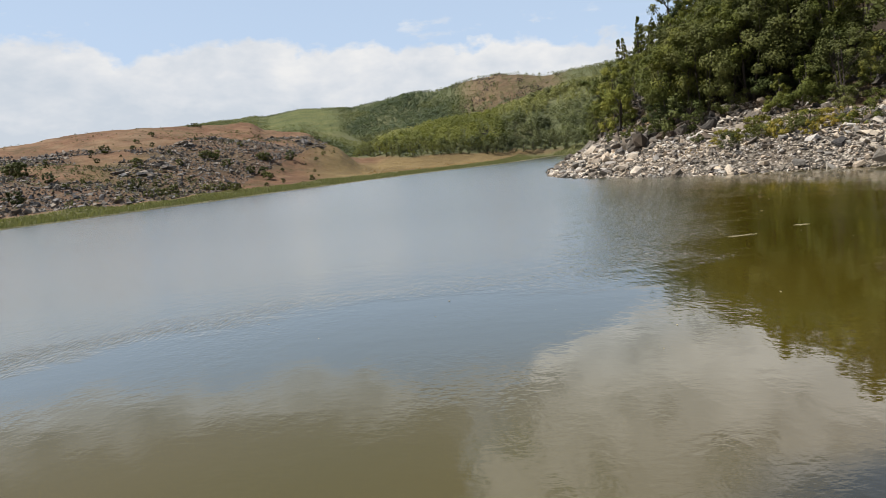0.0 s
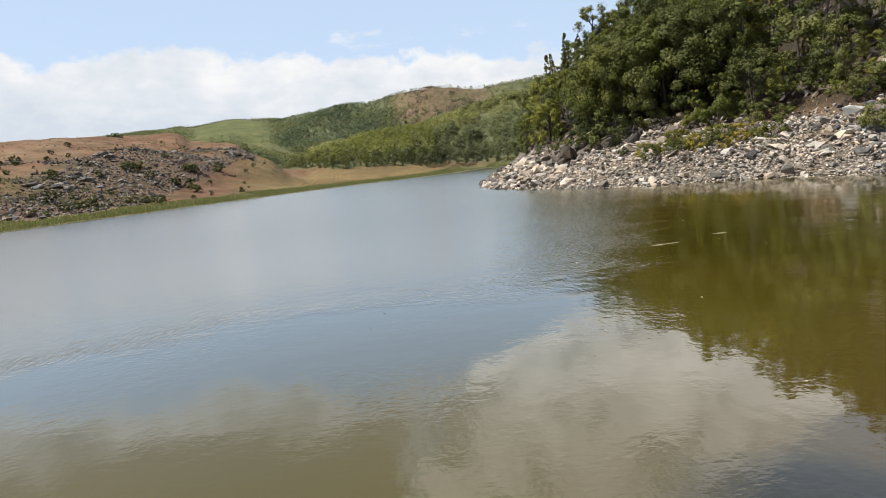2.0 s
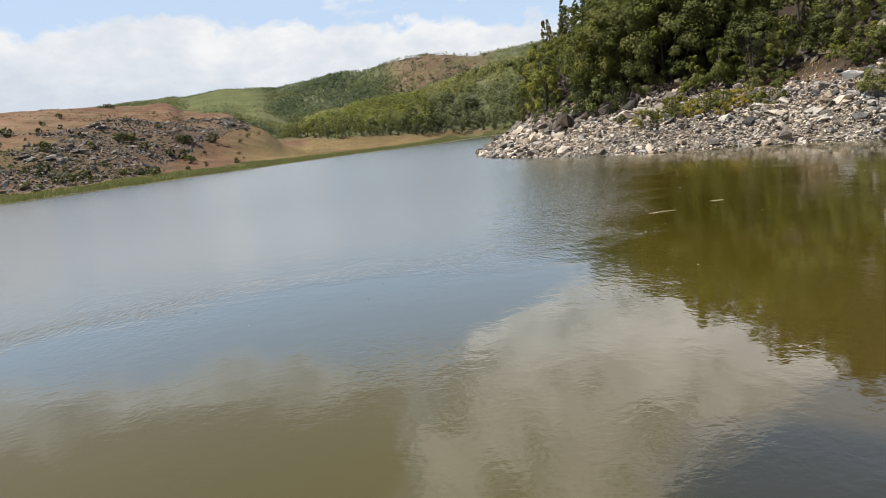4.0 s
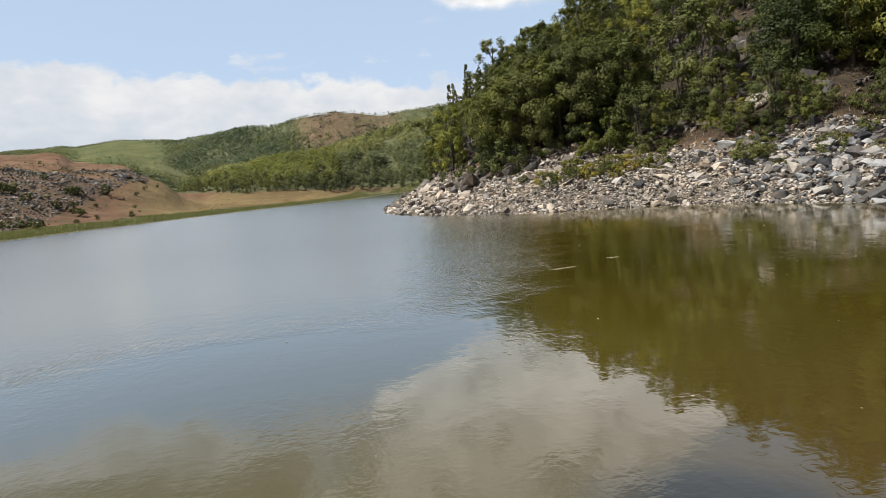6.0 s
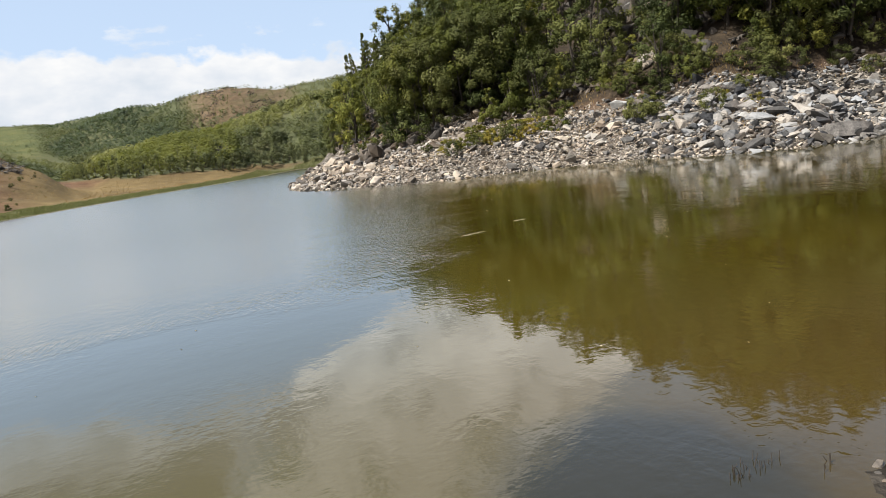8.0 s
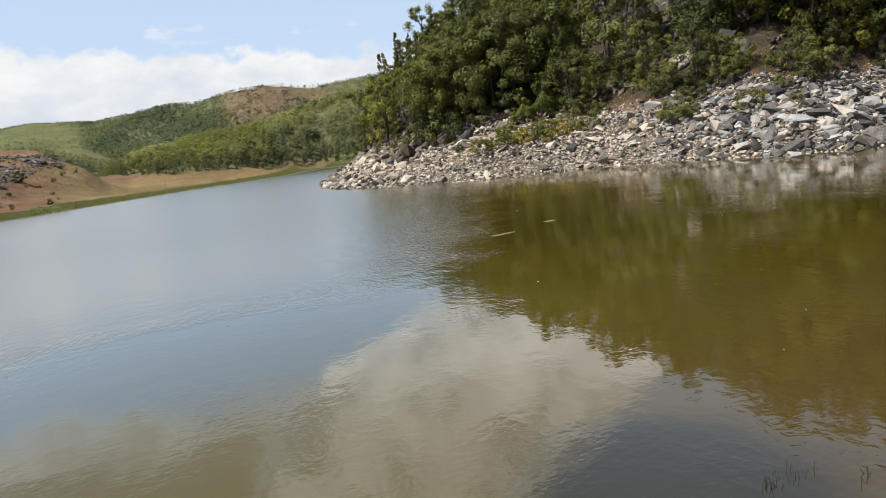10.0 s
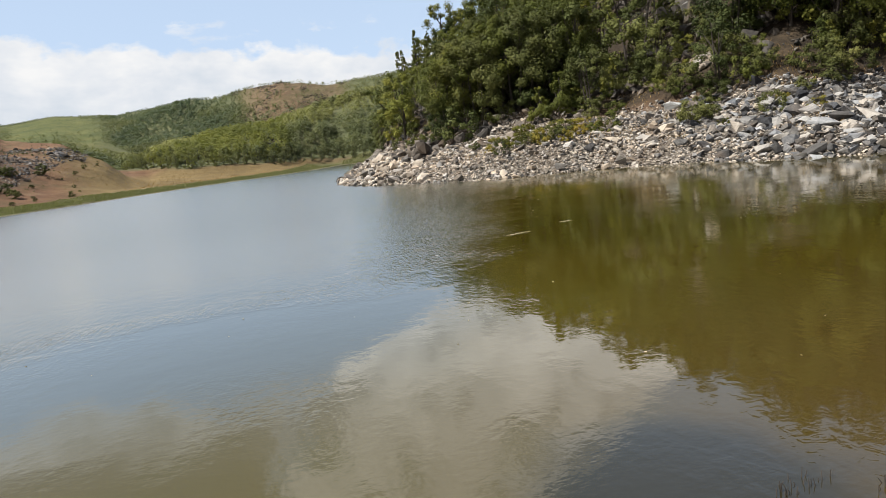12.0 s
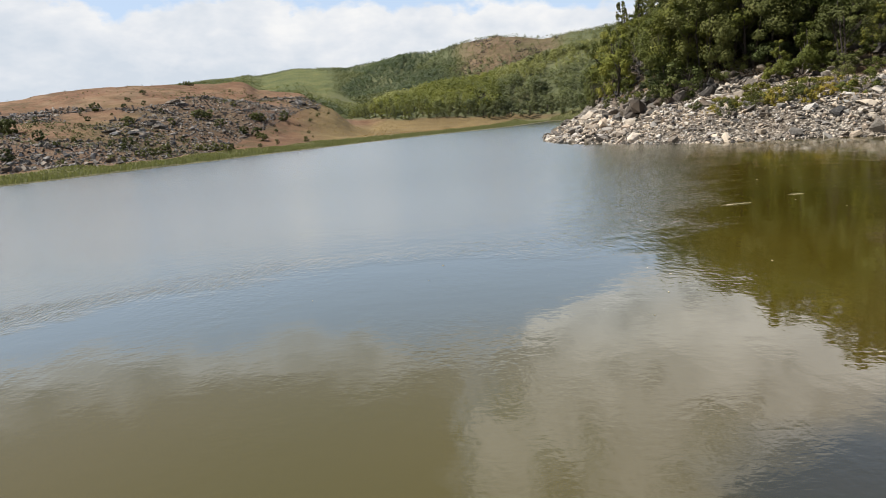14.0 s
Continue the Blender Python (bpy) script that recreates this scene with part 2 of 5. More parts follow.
def ground_material():
    m, nt, bsdf, out = material("hill ground")
    p = place_of(nt)
    zone = nt.nodes.new("ShaderNodeAttribute")
    zone.attribute_name = "zone"
    zs = nt.nodes.new("ShaderNodeSeparateColor")
    nt.links.new(zone.outputs["Color"], zs.inputs[0])
    n_big = noise_tex(nt, p, 0.035, 6.0, 0.6)
    n_mid = noise_tex(nt, p, 0.35, 6.0, 0.65)
    n_fine = noise_tex(nt, p, 4.0, 5.0, 0.7)
    v = math_node(nt, "ADD", math_node(nt, "MULTIPLY", n_big, 0.5), math_node(nt, "MULTIPLY", n_mid, 0.5))
    grass = ramp(nt, v, [(0.32, (0.112, 0.062, 0.039)), (0.5, (0.185, 0.104, 0.062)), (0.68, (0.30, 0.192, 0.118))])
    grass = mixed(nt, ramp(nt, noise_tex(nt, p, 0.022, 5.0), [(0.55, (0, 0, 0)), (0.7, (0.6, 0.6, 0.6))]), grass, (0.15, 0.135, 0.052))
    scrub = ramp(nt, noise_tex(nt, mapped(nt, p, scale=(1, 1, 2.5)), 0.13, 6.0, 0.7), [(0.50, (0, 0, 0)), (0.64, (0.75, 0.75, 0.75))])
    grass = mixed(nt, scrub, grass, (0.095, 0.072, 0.038))
    hay = ramp(nt, noise_tex(nt, mapped(nt, p, scale=(1, 1, 4.0)), 0.07, 6.0, 0.7), [(0.52, (0, 0, 0)), (0.66, (0.6, 0.6, 0.6))])
    grass = mixed(nt, hay, grass, (0.28, 0.20, 0.13))
    cell = nt.nodes.new("ShaderNodeTexVoronoi")
    cell.inputs["Scale"].default_value = 7.0
    nt.links.new(mapped(nt, p, scale=(0.8, 0.8, 1.2)), cell.inputs["Vector"])
    tint = nt.nodes.new("ShaderNodeSeparateColor")
    nt.links.new(cell.outputs["Color"], tint.inputs[0])
    pebble = math_node(nt, "ADD", math_node(nt, "MULTIPLY", tint.outputs[0], 0.6), math_node(nt, "MULTIPLY", n_mid, 0.4))
    gravel = ramp(nt, pebble, [(0.2, (0.045, 0.040, 0.036)), (0.5, (0.19, 0.172, 0.148)), (0.85, (0.44, 0.40, 0.35))])
    joints = ramp(nt, cell.outputs["Distance"], [(0.35, (1, 1, 1)), (0.75, (0.25, 0.24, 0.23))])
    gravel = mixed(nt, 1.0, gravel, joints, "MULTIPLY")
    gravel = mixed(nt, ramp(nt, noise_tex(nt, p, 0.16, 3.0), [(0.5, (0, 0, 0)), (0.7, (0.5, 0.5, 0.5))]), gravel, (0.16, 0.12, 0.085))
    wood = ramp(nt, v, [(0.34, (0.075, 0.088, 0.046)), (0.5, (0.110, 0.122, 0.062)), (0.66, (0.155, 0.150, 0.078))])
    # bank soil, its colour darkened to hold the shade of the crowns above
    shaded_soil = ramp(nt, math_node(nt, "ADD", math_node(nt, "MULTIPLY", n_mid, 0.6), math_node(nt, "MULTIPLY", n_fine, 0.4)),
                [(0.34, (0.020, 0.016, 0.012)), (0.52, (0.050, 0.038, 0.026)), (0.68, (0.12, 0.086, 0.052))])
    wood = mixed(nt, zone.outputs["Alpha"], shaded_soil, wood)
    cover = nt.nodes.new("ShaderNodeAttribute")
    cover.attribute_name = "cover"
    cs = nt.nodes.new("ShaderNodeSeparateColor")
    nt.links.new(cover.outputs["Color"], cs.inputs[0])
    meadow = ramp(nt, v, [(0.36, (0.064, 0.080, 0.032)), (0.5, (0.105, 0.120, 0.044)), (0.62, (0.16, 0.158, 0.062))])
    wood = mixed(nt, cs.outputs[0], wood, meadow)
    straw = ramp(nt, v, [(0.34, (0.105, 0.075, 0.036)), (0.5, (0.18, 0.130, 0.060)), (0.66, (0.26, 0.19, 0.090))])
    rubble = ramp(nt, math_node(nt, "ADD", math_node(nt, "MULTIPLY", n_mid, 0.5), math_node(nt, "MULTIPLY", n_fine, 0.5)),
                  [(0.36, (0.025, 0.021, 0.018)), (0.5, (0.075, 0.062, 0.048)), (0.66, (0.17, 0.135, 0.105))])
    sedge = ramp(nt, v, [(0.3, (0.085, 0.090, 0.040)), (0.5, (0.125, 0.125, 0.055)), (0.7, (0.18, 0.155, 0.070))])
    col = mixed(nt, zs.outputs[0], grass, gravel)
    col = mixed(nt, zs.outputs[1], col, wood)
    col = mixed(nt, cs.outputs[2], col, rubble)
    col = mixed(nt, cs.outputs[1], col, straw)
    col = mixed(nt, zs.outputs[2], col, sedge)
    col = mixed(nt, 0.35, col, ramp(nt, n_fine, [(0.3, (0.25, 0.25, 0.25)), (0.7, (1, 1, 1))]), "MULTIPLY")
    # wet and dark at the waterline
    tall = nt.nodes.new("ShaderNodeSeparateXYZ")
    nt.links.new(p, tall.inputs[0])
    wet = ramp(nt, math_node(nt, "ADD", tall.outputs["Z"], math_node(nt, "MULTIPLY", n_fine, 0.1)), [(0.08, (0.28, 0.27, 0.26)), (0.16, (1, 1, 1))])
    col = mixed(nt, 1.0, col, wet, "MULTIPLY")
    nt.links.new(col, bsdf.inputs["Base Color"])
    bsdf.inputs["Roughness"].default_value = 0.95
    bsdf.inputs["Specular IOR Level"].default_value = 0.2
    bumped(nt, bsdf, math_node(nt, "ADD", n_mid, math_node(nt, "MULTIPLY", n_fine, 0.3)), 0.7, 0.5)
    return m


GROUND = ground_material()


def water_material():
    m, nt, bsdf, out = material("murky lake water")
    p = place_of(nt)
    silt = noise_tex(nt, p, 0.10, 3.0, 0.5)
    nt.links.new(ramp(nt, silt, [(0.3, (0.052, 0.045, 0.006)), (0.7, (0.074, 0.054, 0.008))]), bsdf.inputs["Base Color"])
    bsdf.inputs["IOR"].default_value = 1.5
    # the silt is redder over the shallows of the near bank
    shallow = nt.nodes.new("ShaderNodeVectorMath")
    shallow.operation = "DISTANCE"
    nt.links.new(p, shallow.inputs[0])
    shallow.inputs[1].default_value = (7.0, 2.0, 0.0)
    red = ramp(nt, math_node(nt, "DIVIDE", math_node(nt, "ADD", shallow.outputs["Value"], math_node(nt, "MULTIPLY", silt, 3.0)), 10.0), [(0.42, (1, 1, 1)), (0.85, (0, 0, 0))])
    nt.links.new(mixed(nt, red, bsdf.inputs["Base Color"].links[0].from_socket, (0.062, 0.042, 0.011)), bsdf.inputs["Base Color"])
    # the wind ruffles the open lake; the bank and the steep hill shelter the rest
    sp = nt.nodes.new("ShaderNodeSeparateXYZ")
    nt.links.new(p, sp.inputs[0])
    px, py = sp.outputs["X"], sp.outputs["Y"]
    warp = math_node(nt, "SUBTRACT", noise_tex(nt, mapped(nt, p, scale=(0.6, 1, 1)), 0.5, 5.0, 0.65), 0.5)
    reach = math_node(nt, "ADD", py, math_node(nt, "MULTIPLY", math_node(nt, "MAXIMUM", math_node(nt, "SUBTRACT", -3.0, px), 0.0), 0.6))
    out_far = eased(nt, math_node(nt, "ADD", reach, math_node(nt, "MULTIPLY", warp, 5.0)), 10.9, 14.2)
    lee = math_node(nt, "SUBTRACT", math_node(nt, "MULTIPLY", py, 0.40), px)
    lee = math_node(nt, "ADD", lee, math_node(nt, "MULTIPLY", warp, 3.0))
    open_side = math_node(nt, "DIVIDE", lee, math_node(nt, "ADD", math_node(nt, "MULTIPLY", py, 0.22), 0.5), clamp=True)
    # the water colour is darker in a ragged patch off the near bank
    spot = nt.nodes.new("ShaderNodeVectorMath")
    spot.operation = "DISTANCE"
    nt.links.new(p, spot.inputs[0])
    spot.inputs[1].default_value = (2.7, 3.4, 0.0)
    dark_patch = eased(nt, math_node(nt, "ADD", spot.outputs["Value"], math_node(nt, "MULTIPLY", noise_tex(nt, p, 0.9, 4.0), 1.0)), 1.1, 2.2)
    nt.links.new(mixed(nt, math_node(nt, "MULTIPLY", math_node(nt, "SUBTRACT", 1.0, dark_patch), 0.8), bsdf.inputs["Base Color"].links[0].from_socket, (0.016, 0.017, 0.012)), bsdf.inputs["Base Color"])
    # a greyer, less olive water colour in the open lake
    clear = math_node(nt, "MULTIPLY", eased(nt, py, 5.0, 9.5), eased(nt, lee, -1.0, 1.5))
    nt.links.new(mixed(nt, math_node(nt, "MULTIPLY", clear, 0.75), bsdf.inputs["Base Color"].links[0].from_socket, (0.030, 0.040, 0.026)), bsdf.inputs["Base Color"])
    wind = math_node(nt, "MULTIPLY", out_far, open_side)
    nt.links.new(math_node(nt, "ADD", math_node(nt, "MULTIPLY", math_node(nt, "MULTIPLY", wind, wind), 0.10), 0.03), bsdf.inputs["Roughness"])
    far_off = eased(nt, py, 12.0, 36.0)
    nt.links.new(math_node(nt, "ADD", bsdf.inputs["Roughness"].links[0].from_socket, math_node(nt, "MULTIPLY", far_off, 0.06)), bsdf.inputs["Roughness"])
    r1 = noise_tex(nt, mapped(nt, p, scale=(1.7, 1.0, 1), turn=(0, 0, 0.15)), 3.6, 2.0, 0.5, 0.3)
    r2 = noise_tex(nt, mapped(nt, p, scale=(0.8, 1.3, 1), turn=(0, 0, -0.4)), 0.8, 2.0, 0.5, 0.3)
    cat = ramp(nt, noise_tex(nt, mapped(nt, p, scale=(1, 0.8, 1)), 0.30, 3.0), [(0.45, (0.024, 0.024, 0.024)), (0.66, (0.10, 0.10, 0.10))])
    cat = math_node(nt, "MULTIPLY", cat, math_node(nt, "SUBTRACT", 1.0, math_node(nt, "MULTIPLY", wind, 0.75)))
    brush = math_node(nt, "SUBTRACT", math_node(nt, "MULTIPLY", py, 0.47), px)
    brush = math_node(nt, "DIVIDE", math_node(nt, "ADD", brush, math_node(nt, "MULTIPLY", warp, 4.0)), math_node(nt, "ADD", math_node(nt, "MULTIPLY", py, 0.27), 0.5), clamp=True)
    seam = math_node(nt, "MULTIPLY", math_node(nt, "MULTIPLY", brush, math_node(nt, "SUBTRACT", 1.0, brush)), out_far)
    rim = math_node(nt, "MULTIPLY", math_node(nt, "MULTIPLY", out_far, math_node(nt, "SUBTRACT", 1.0, out_far)), open_side)
    amp = math_node(nt, "ADD", math_node(nt, "MULTIPLY", wind, 0.05), math_node(nt, "ADD", cat, math_node(nt, "MULTIPLY", seam, 0.2)))
    r3 = noise_tex(nt, mapped(nt, p, scale=(0.8, 1.3, 1), turn=(0, 0, 0.2)), 11.0, 2.0, 0.5, 0.4)
    r4 = noise_tex(nt, mapped(nt, p, scale=(1.9, 0.5, 1), turn=(0, 0, -0.2)), 8.0, 2.0, 0.6, 0.6)
    h = math_node(nt, "ADD", math_node(nt, "MULTIPLY", r1, amp), math_node(nt, "MULTIPLY", r2, 0.08))
    h = math_node(nt, "ADD", h, math_node(nt, "MULTIPLY", r3, math_node(nt, "MULTIPLY", cat, 0.45)))
    chop = math_node(nt, "ADD", math_node(nt, "MULTIPLY", seam, 1.5), math_node(nt, "ADD", math_node(nt, "MULTIPLY", rim, 0.9), math_node(nt, "MULTIPLY", wind, 0.09)))
    h = math_node(nt, "ADD", h, math_node(nt, "MULTIPLY", r4, chop))
    bumped(nt, bsdf, h, 1.0, 0.05)
    # wavelets driven off the lake show their steeper faces to the near bank
    face = nt.nodes.new("ShaderNodeVectorMath")
    face.operation = "SCALE"
    face.inputs[0].default_value = (0.0, -0.043, 0.0)
    lifted = math_node(nt, "MULTIPLY", eased(nt, py, 10.0, 26.0), math_node(nt, "SUBTRACT", 1.0, open_side))
    grazing = math_node(nt, "MAXIMUM", math_node(nt, "SUBTRACT", 1.55, math_node(nt, "DIVIDE", 25.0, math_node(nt, "MAXIMUM", py, 1.0))), 0.0)
    nt.links.new(math_node(nt, "ADD", math_node(nt, "MAXIMUM", math_node(nt, "MULTIPLY", wind, grazing), lifted), 0.12), face.inputs["Scale"])
    total = nt.nodes.new("ShaderNodeVectorMath")
    total.operation = "ADD"
    nt.links.new(bsdf.inputs["Normal"].links[0].from_socket, total.inputs[0])
    nt.links.new(face.outputs[0], total.inputs[1])
    unit = nt.nodes.new("ShaderNodeVectorMath")
    unit.operation = "NORMALIZE"
    nt.links.new(total.outputs[0], unit.inputs[0])
    nt.links.new(unit.outputs[0], bsdf.inputs["Normal"])
    # a coat layer added over the water to brighten its reflections
    nt.links.new(math_node(nt, "SUBTRACT", 0.7, math_node(nt, "MULTIPLY", wind, 0.12)), bsdf.inputs["Coat Weight"])
    bsdf.inputs["Coat IOR"].default_value = 1.5
    nt.links.new(bsdf.inputs["Roughness"].links[0].from_socket, bsdf.inputs["Coat Roughness"])
    nt.links.new(unit.outputs[0], bsdf.inputs["Coat Normal"])
    return m


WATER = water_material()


# ---- meshes ----
def mesh_np(name, verts, faces, mat=None):
    """A mesh from an array of places and an array of faces that all have as many corners."""
    me = bpy.data.meshes.new(name)
    n, k = faces.shape
    me.vertices.add(len(verts))
    me.vertices.foreach_set("co", np.ascontiguousarray(verts, np.float32).ravel())
    me.loops.add(n * k)
    me.loops.foreach_set("vertex_index", np.ascontiguousarray(faces, np.int32).ravel())
    me.polygons.add(n)
    me.polygons.foreach_set("loop_start", np.arange(0, n * k, k, dtype=np.int32))
    me.polygons.foreach_set("use_smooth", np.zeros(n, bool))
    me.update(calc_edges=True)
    me.validate()
    if mat:
        me.materials.append(mat)
    return me


def part(name, me, parent, label=""):
    ob = new(name, me)
    ob.parent = parent
    return tagged(ob, label)


# ---- the lie of the land ----
def lattice(ix, iy, seed):
    h = (ix.astype(np.int64) * 374761393 + iy.astype(np.int64) * 668265263 + seed * 974634721) & 0xFFFFFFFF
    h = ((h ^ (h >> 13)) * 1274126177) & 0xFFFFFFFF
    return ((h ^ (h >> 16)) & 0xFFFF) / 65535.0


def value_noise(x, y, seed=0, octaves=4):
    """Smooth noise from -1 to 1."""
    total, amp, norm = 0.0, 1.0, 0.0
    for o in range(octaves):
        ix, iy = np.floor(x), np.floor(y)
        fx, fy = x - ix, y - iy
        fx, fy = fx * fx * (3 - 2 * fx), fy * fy * (3 - 2 * fy)
        a, b = lattice(ix, iy, seed + o), lattice(ix + 1, iy, seed + o)
        c, d = lattice(ix, iy + 1, seed + o), lattice(ix + 1, iy + 1, seed + o)
        total = total + amp * ((a * (1 - fx) + b * fx) * (1 - fy) + (c * (1 - fx) + d * fx) * fy - 0.5) * 2
        norm += amp
        x, y, amp = x * 2.03 + 17.1, y * 2.03 + 5.3, amp * 0.5
    return total / norm


SHORE = np.array([
    (-44.7, 63.9), (-53, 32), (-50, 6), (-30, -3), (-12, 1.2), (-3, 2.4), (0, 2.6), (2.2, 2.3), (3.5, 2.1), (3.78, 2.52), (3.94, 2.68), (4.25, 2.66), (4.8, 2.7), (6, 2.2), (12, 2.0), (22, 5),
    (34, 11), (43, 19), (41.5, 25), (36, 22.8), (30.5, 20.6), (27.6, 22.3), (26.4, 24.6), (26, 30), (22, 35.8), (17.3, 38.8), (13.5, 46),
    (10.9, 56), (10.9, 62), (12.2, 70), (14.6, 84), (21, 115), (36, 160), (52, 195), (49, 214), (36.6, 219), (20.2, 176.9), (9.5, 159.7), (-4.1, 145.9), (-14.6, 128.2),
    (-22.3, 111.8), (-28.5, 101), (-31.9, 90), (-35.9, 82.5), (-39.2, 75.4), (-42, 68.6)])


def inland(x, y):
    """Metres from the shore line, below 0 in the lake."""
    best, inside = np.full(np.shape(x), 1e9), np.zeros(np.shape(x), bool)
    for (ax, ay), (bx, by) in zip(SHORE, np.roll(SHORE, -1, 0)):
        ex, ey = bx - ax, by - ay
        k = np.clip(((x - ax) * ex + (y - ay) * ey) / (ex * ex + ey * ey), 0, 1)
        best = np.minimum(best, np.hypot(x - ax - k * ex, y - ay - k * ey))
        crosses = (ay > y) != (by > y)
        inside ^= crosses & (x < ax + (y - ay) * ex / np.where(ey == 0, 1e-9, ey))
    return np.where(inside, -best, best)


def smooth(a, b, v):
    k = np.clip((v - a) / (b - a), 0, 1)
    return k * k * (3 - 2 * k)


def rise(al, r, table, power=1.0):
    """A hill: for each azimuth where it starts, where its ridge is, and how high."""
    a, r0, r1, z1 = np.array(table, float).T
    r0, r1, z1 = (np.interp(al, a, v) for v in (r0, r1, z1))
    k = np.clip((r - r0) / (r1 - r0), 0, 1)
    k = np.where(k < 1, k * k * (3 - 2 * k) * (1 - power) + power * k, 1)
    return z1 * k * (1 - 0.25 * smooth(1.0, 3.0, r / r1))


HILL_LEFT = [(-180, 40, 160, 20), (-90, 90, 185, 16), (-36, 92, 185, 15.1), (-33, 95, 186, 15.4), (-31, 97, 188, 16.4), (-28, 101, 190, 17.8), (-25, 105, 192, 19.1), (-21, 112, 198, 19.1), (-16.2, 123, 206, 19.6),
             (-15.3, 125, 206, 17.1), (-14, 128, 204, 16.2), (-11.9, 134, 200, 14.5), (-10.4, 138, 192, 9.9), (-9, 142, 186, 7.2), (-7.5, 146, 182, 2.2), (-6, 150, 180, 0), (90, 100, 200, 0), (180, 40, 160, 20)]
# the low spur with young trees in front of the far hill
SPUR = [(-180, 200, 260, 0), (-8.6, 178, 250, 0), (-7.6, 180, 250, 3.5), (-5.5, 182, 254, 9.2), (-3.3, 185, 258, 11.8), (0.7, 192, 266, 15.6), (3.7, 198, 272, 17), (7, 208, 280, 21.5), (10, 228, 290, 24.6),
        (15.6, 232, 290, 24.8), (40, 200, 280, 30), (180, 200, 260, 0)]
HILL_BACK = [(-180, 300, 900, 60), (-40, 300, 950, 45), (-24, 300, 920, 59.6), (-20, 300, 900, 62.2), (-17, 285, 870, 62.3), (-15, 275, 850, 62.7), (-12, 265, 800, 66.6), (-9.5, 265, 740, 65.4), (-7.5, 280, 680, 61.6),
             (-5, 295, 600, 61.7), (-3, 300, 540, 58.4), (0, 300, 490, 51.3), (2, 305, 465, 53), (4, 305, 440, 54.5), (5.7, 305, 430, 55.3), (7.5, 305, 420, 51.4), (9.4, 305, 415, 49), (11.4, 305, 410, 46.8),
             (15.6, 300, 400, 43.3), (40, 250, 400, 45), (180, 300, 900, 60)]
HILL_RIGHT = [(5, 90, 110, 0), (9.6, 68, 84, 0.3), (10.6, 64, 84, 1.6), (12, 62, 84, 4.0), (16, 57, 90, 7.5), (20, 55, 95, 11), (24, 53, 98, 15), (32, 52, 102, 22.2), (41, 49, 100, 30),
              (48, 46, 96, 32), (53, 47, 96, 33), (57, 52, 98, 33), (62, 58, 105, 33), (80, 60, 110, 30), (110, 50, 110, 20), (130, 40, 110, 0)]


def land(x, y):
    """The height of the ground."""
    x, y = np.asarray(x, float), np.asarray(y, float)
    al, r, d = np.degrees(np.arctan2(x, y)), np.hypot(x, y), inland(x, y)
    d = d + 0.8 * value_noise(x / 3.0, y / 3.0, 3, 3) * smooth(8, 25, r)
    east = smooth(8, 11, al) * (1 - smooth(105, 125, al)) * (1 - smooth(120, 170, r)) * smooth(9, 20, r)
    near = 1 - smooth(7, 14, r)
    bed = -np.minimum(2.2, -np.minimum(d, 0) * 0.22)
    strip = 0.9 * smooth(0, 14, d)
    rocks = np.minimum(d, 11) * 0.29 + 0.5 * smooth(0, 3, d)
    bank = 1.0 * smooth(0, 2.6, d)
    base = np.where(d < 0, bed, strip * (1 - east) * (1 - near) + rocks * east * (1 - near) + bank * near)
    off = smooth(2, 30, d)
    spur = rise(al, r, SPUR, 0.6) * (1 - 0.45 * smooth(1.0, 1.45, r / np.interp(al, [v[0] for v in SPUR], [v[2] for v in SPUR])))
    gully = smooth(280, 380, r) * (5.0 * np.abs(value_noise(x / 75, y / 75, 14, 3)) - 1.5)
    back = (rise(al, r, HILL_BACK, 0.55) + gully * smooth(-16, -4, al)) * off
    hills = rise(al, r, HILL_LEFT) * off + np.maximum(spur * off, back) + rise(al, r, HILL_RIGHT, 0.85) * smooth(2, 13, d)
    rough = np.clip(d / 30, 0, 1) * ((1.1 + 0.7 * smooth(-6, -12, al)) * value_noise(x / 26, y / 26, 11, 4) + np.clip(r / 260, 0, 3) * 1.2 * value_noise(x / 90, y / 90, 12, 4))
    fine = np.clip(d / 6, 0, 1) * 0.35 * value_noise(x / 4.0, y / 4.0, 13, 3) * (1 - smooth(200, 400, r))
    return base + hills + rough + fine * (1 - near)


def scree_drift(x, y, z):
    """Above 0 where stones lie on the dry slope."""
    return value_noise(x / 22, y / 14, 61, 4) + 0.25 * smooth(8, 3, np.abs(z - 6)) + 0.04 - 0.6 * smooth(11.5, 15, z) - 0.8 * smooth(-15.5, -13.5, np.degrees(np.arctan2(x, y)) - 0.9 * (z - 5))


def glades(x, y):
    """1 where grass, not wood, grows on the far hills."""
    al, r = np.degrees(np.arctan2(x, y)), np.hypot(x, y)
    up = r / np.interp(al, [v[0] for v in HILL_BACK], [v[2] for v in HILL_BACK]) + 0.35 * value_noise(x / 120, y / 120, 27, 4)
    return smooth(-17, -14, al) * smooth(-7.0, -10.0, al) * smooth(0.36, 0.62, up) * smooth(1.02, 0.88, up)


def sight(x, y):
    """Azimuth, distance and height above the eye's level, in degrees, of places of the ground."""
    r = np.hypot(x, y)
    return np.degrees(np.arctan2(x, y)), r, np.degrees(np.arctan2(land(x, y) - EYE, r))


def wood_foot(al):
    return np.interp(al, [-8, -3.4, 0.4, 3.4, 8.5, 13], [1.0, 0.5, 0.45, 0.1, -0.1, -0.2])


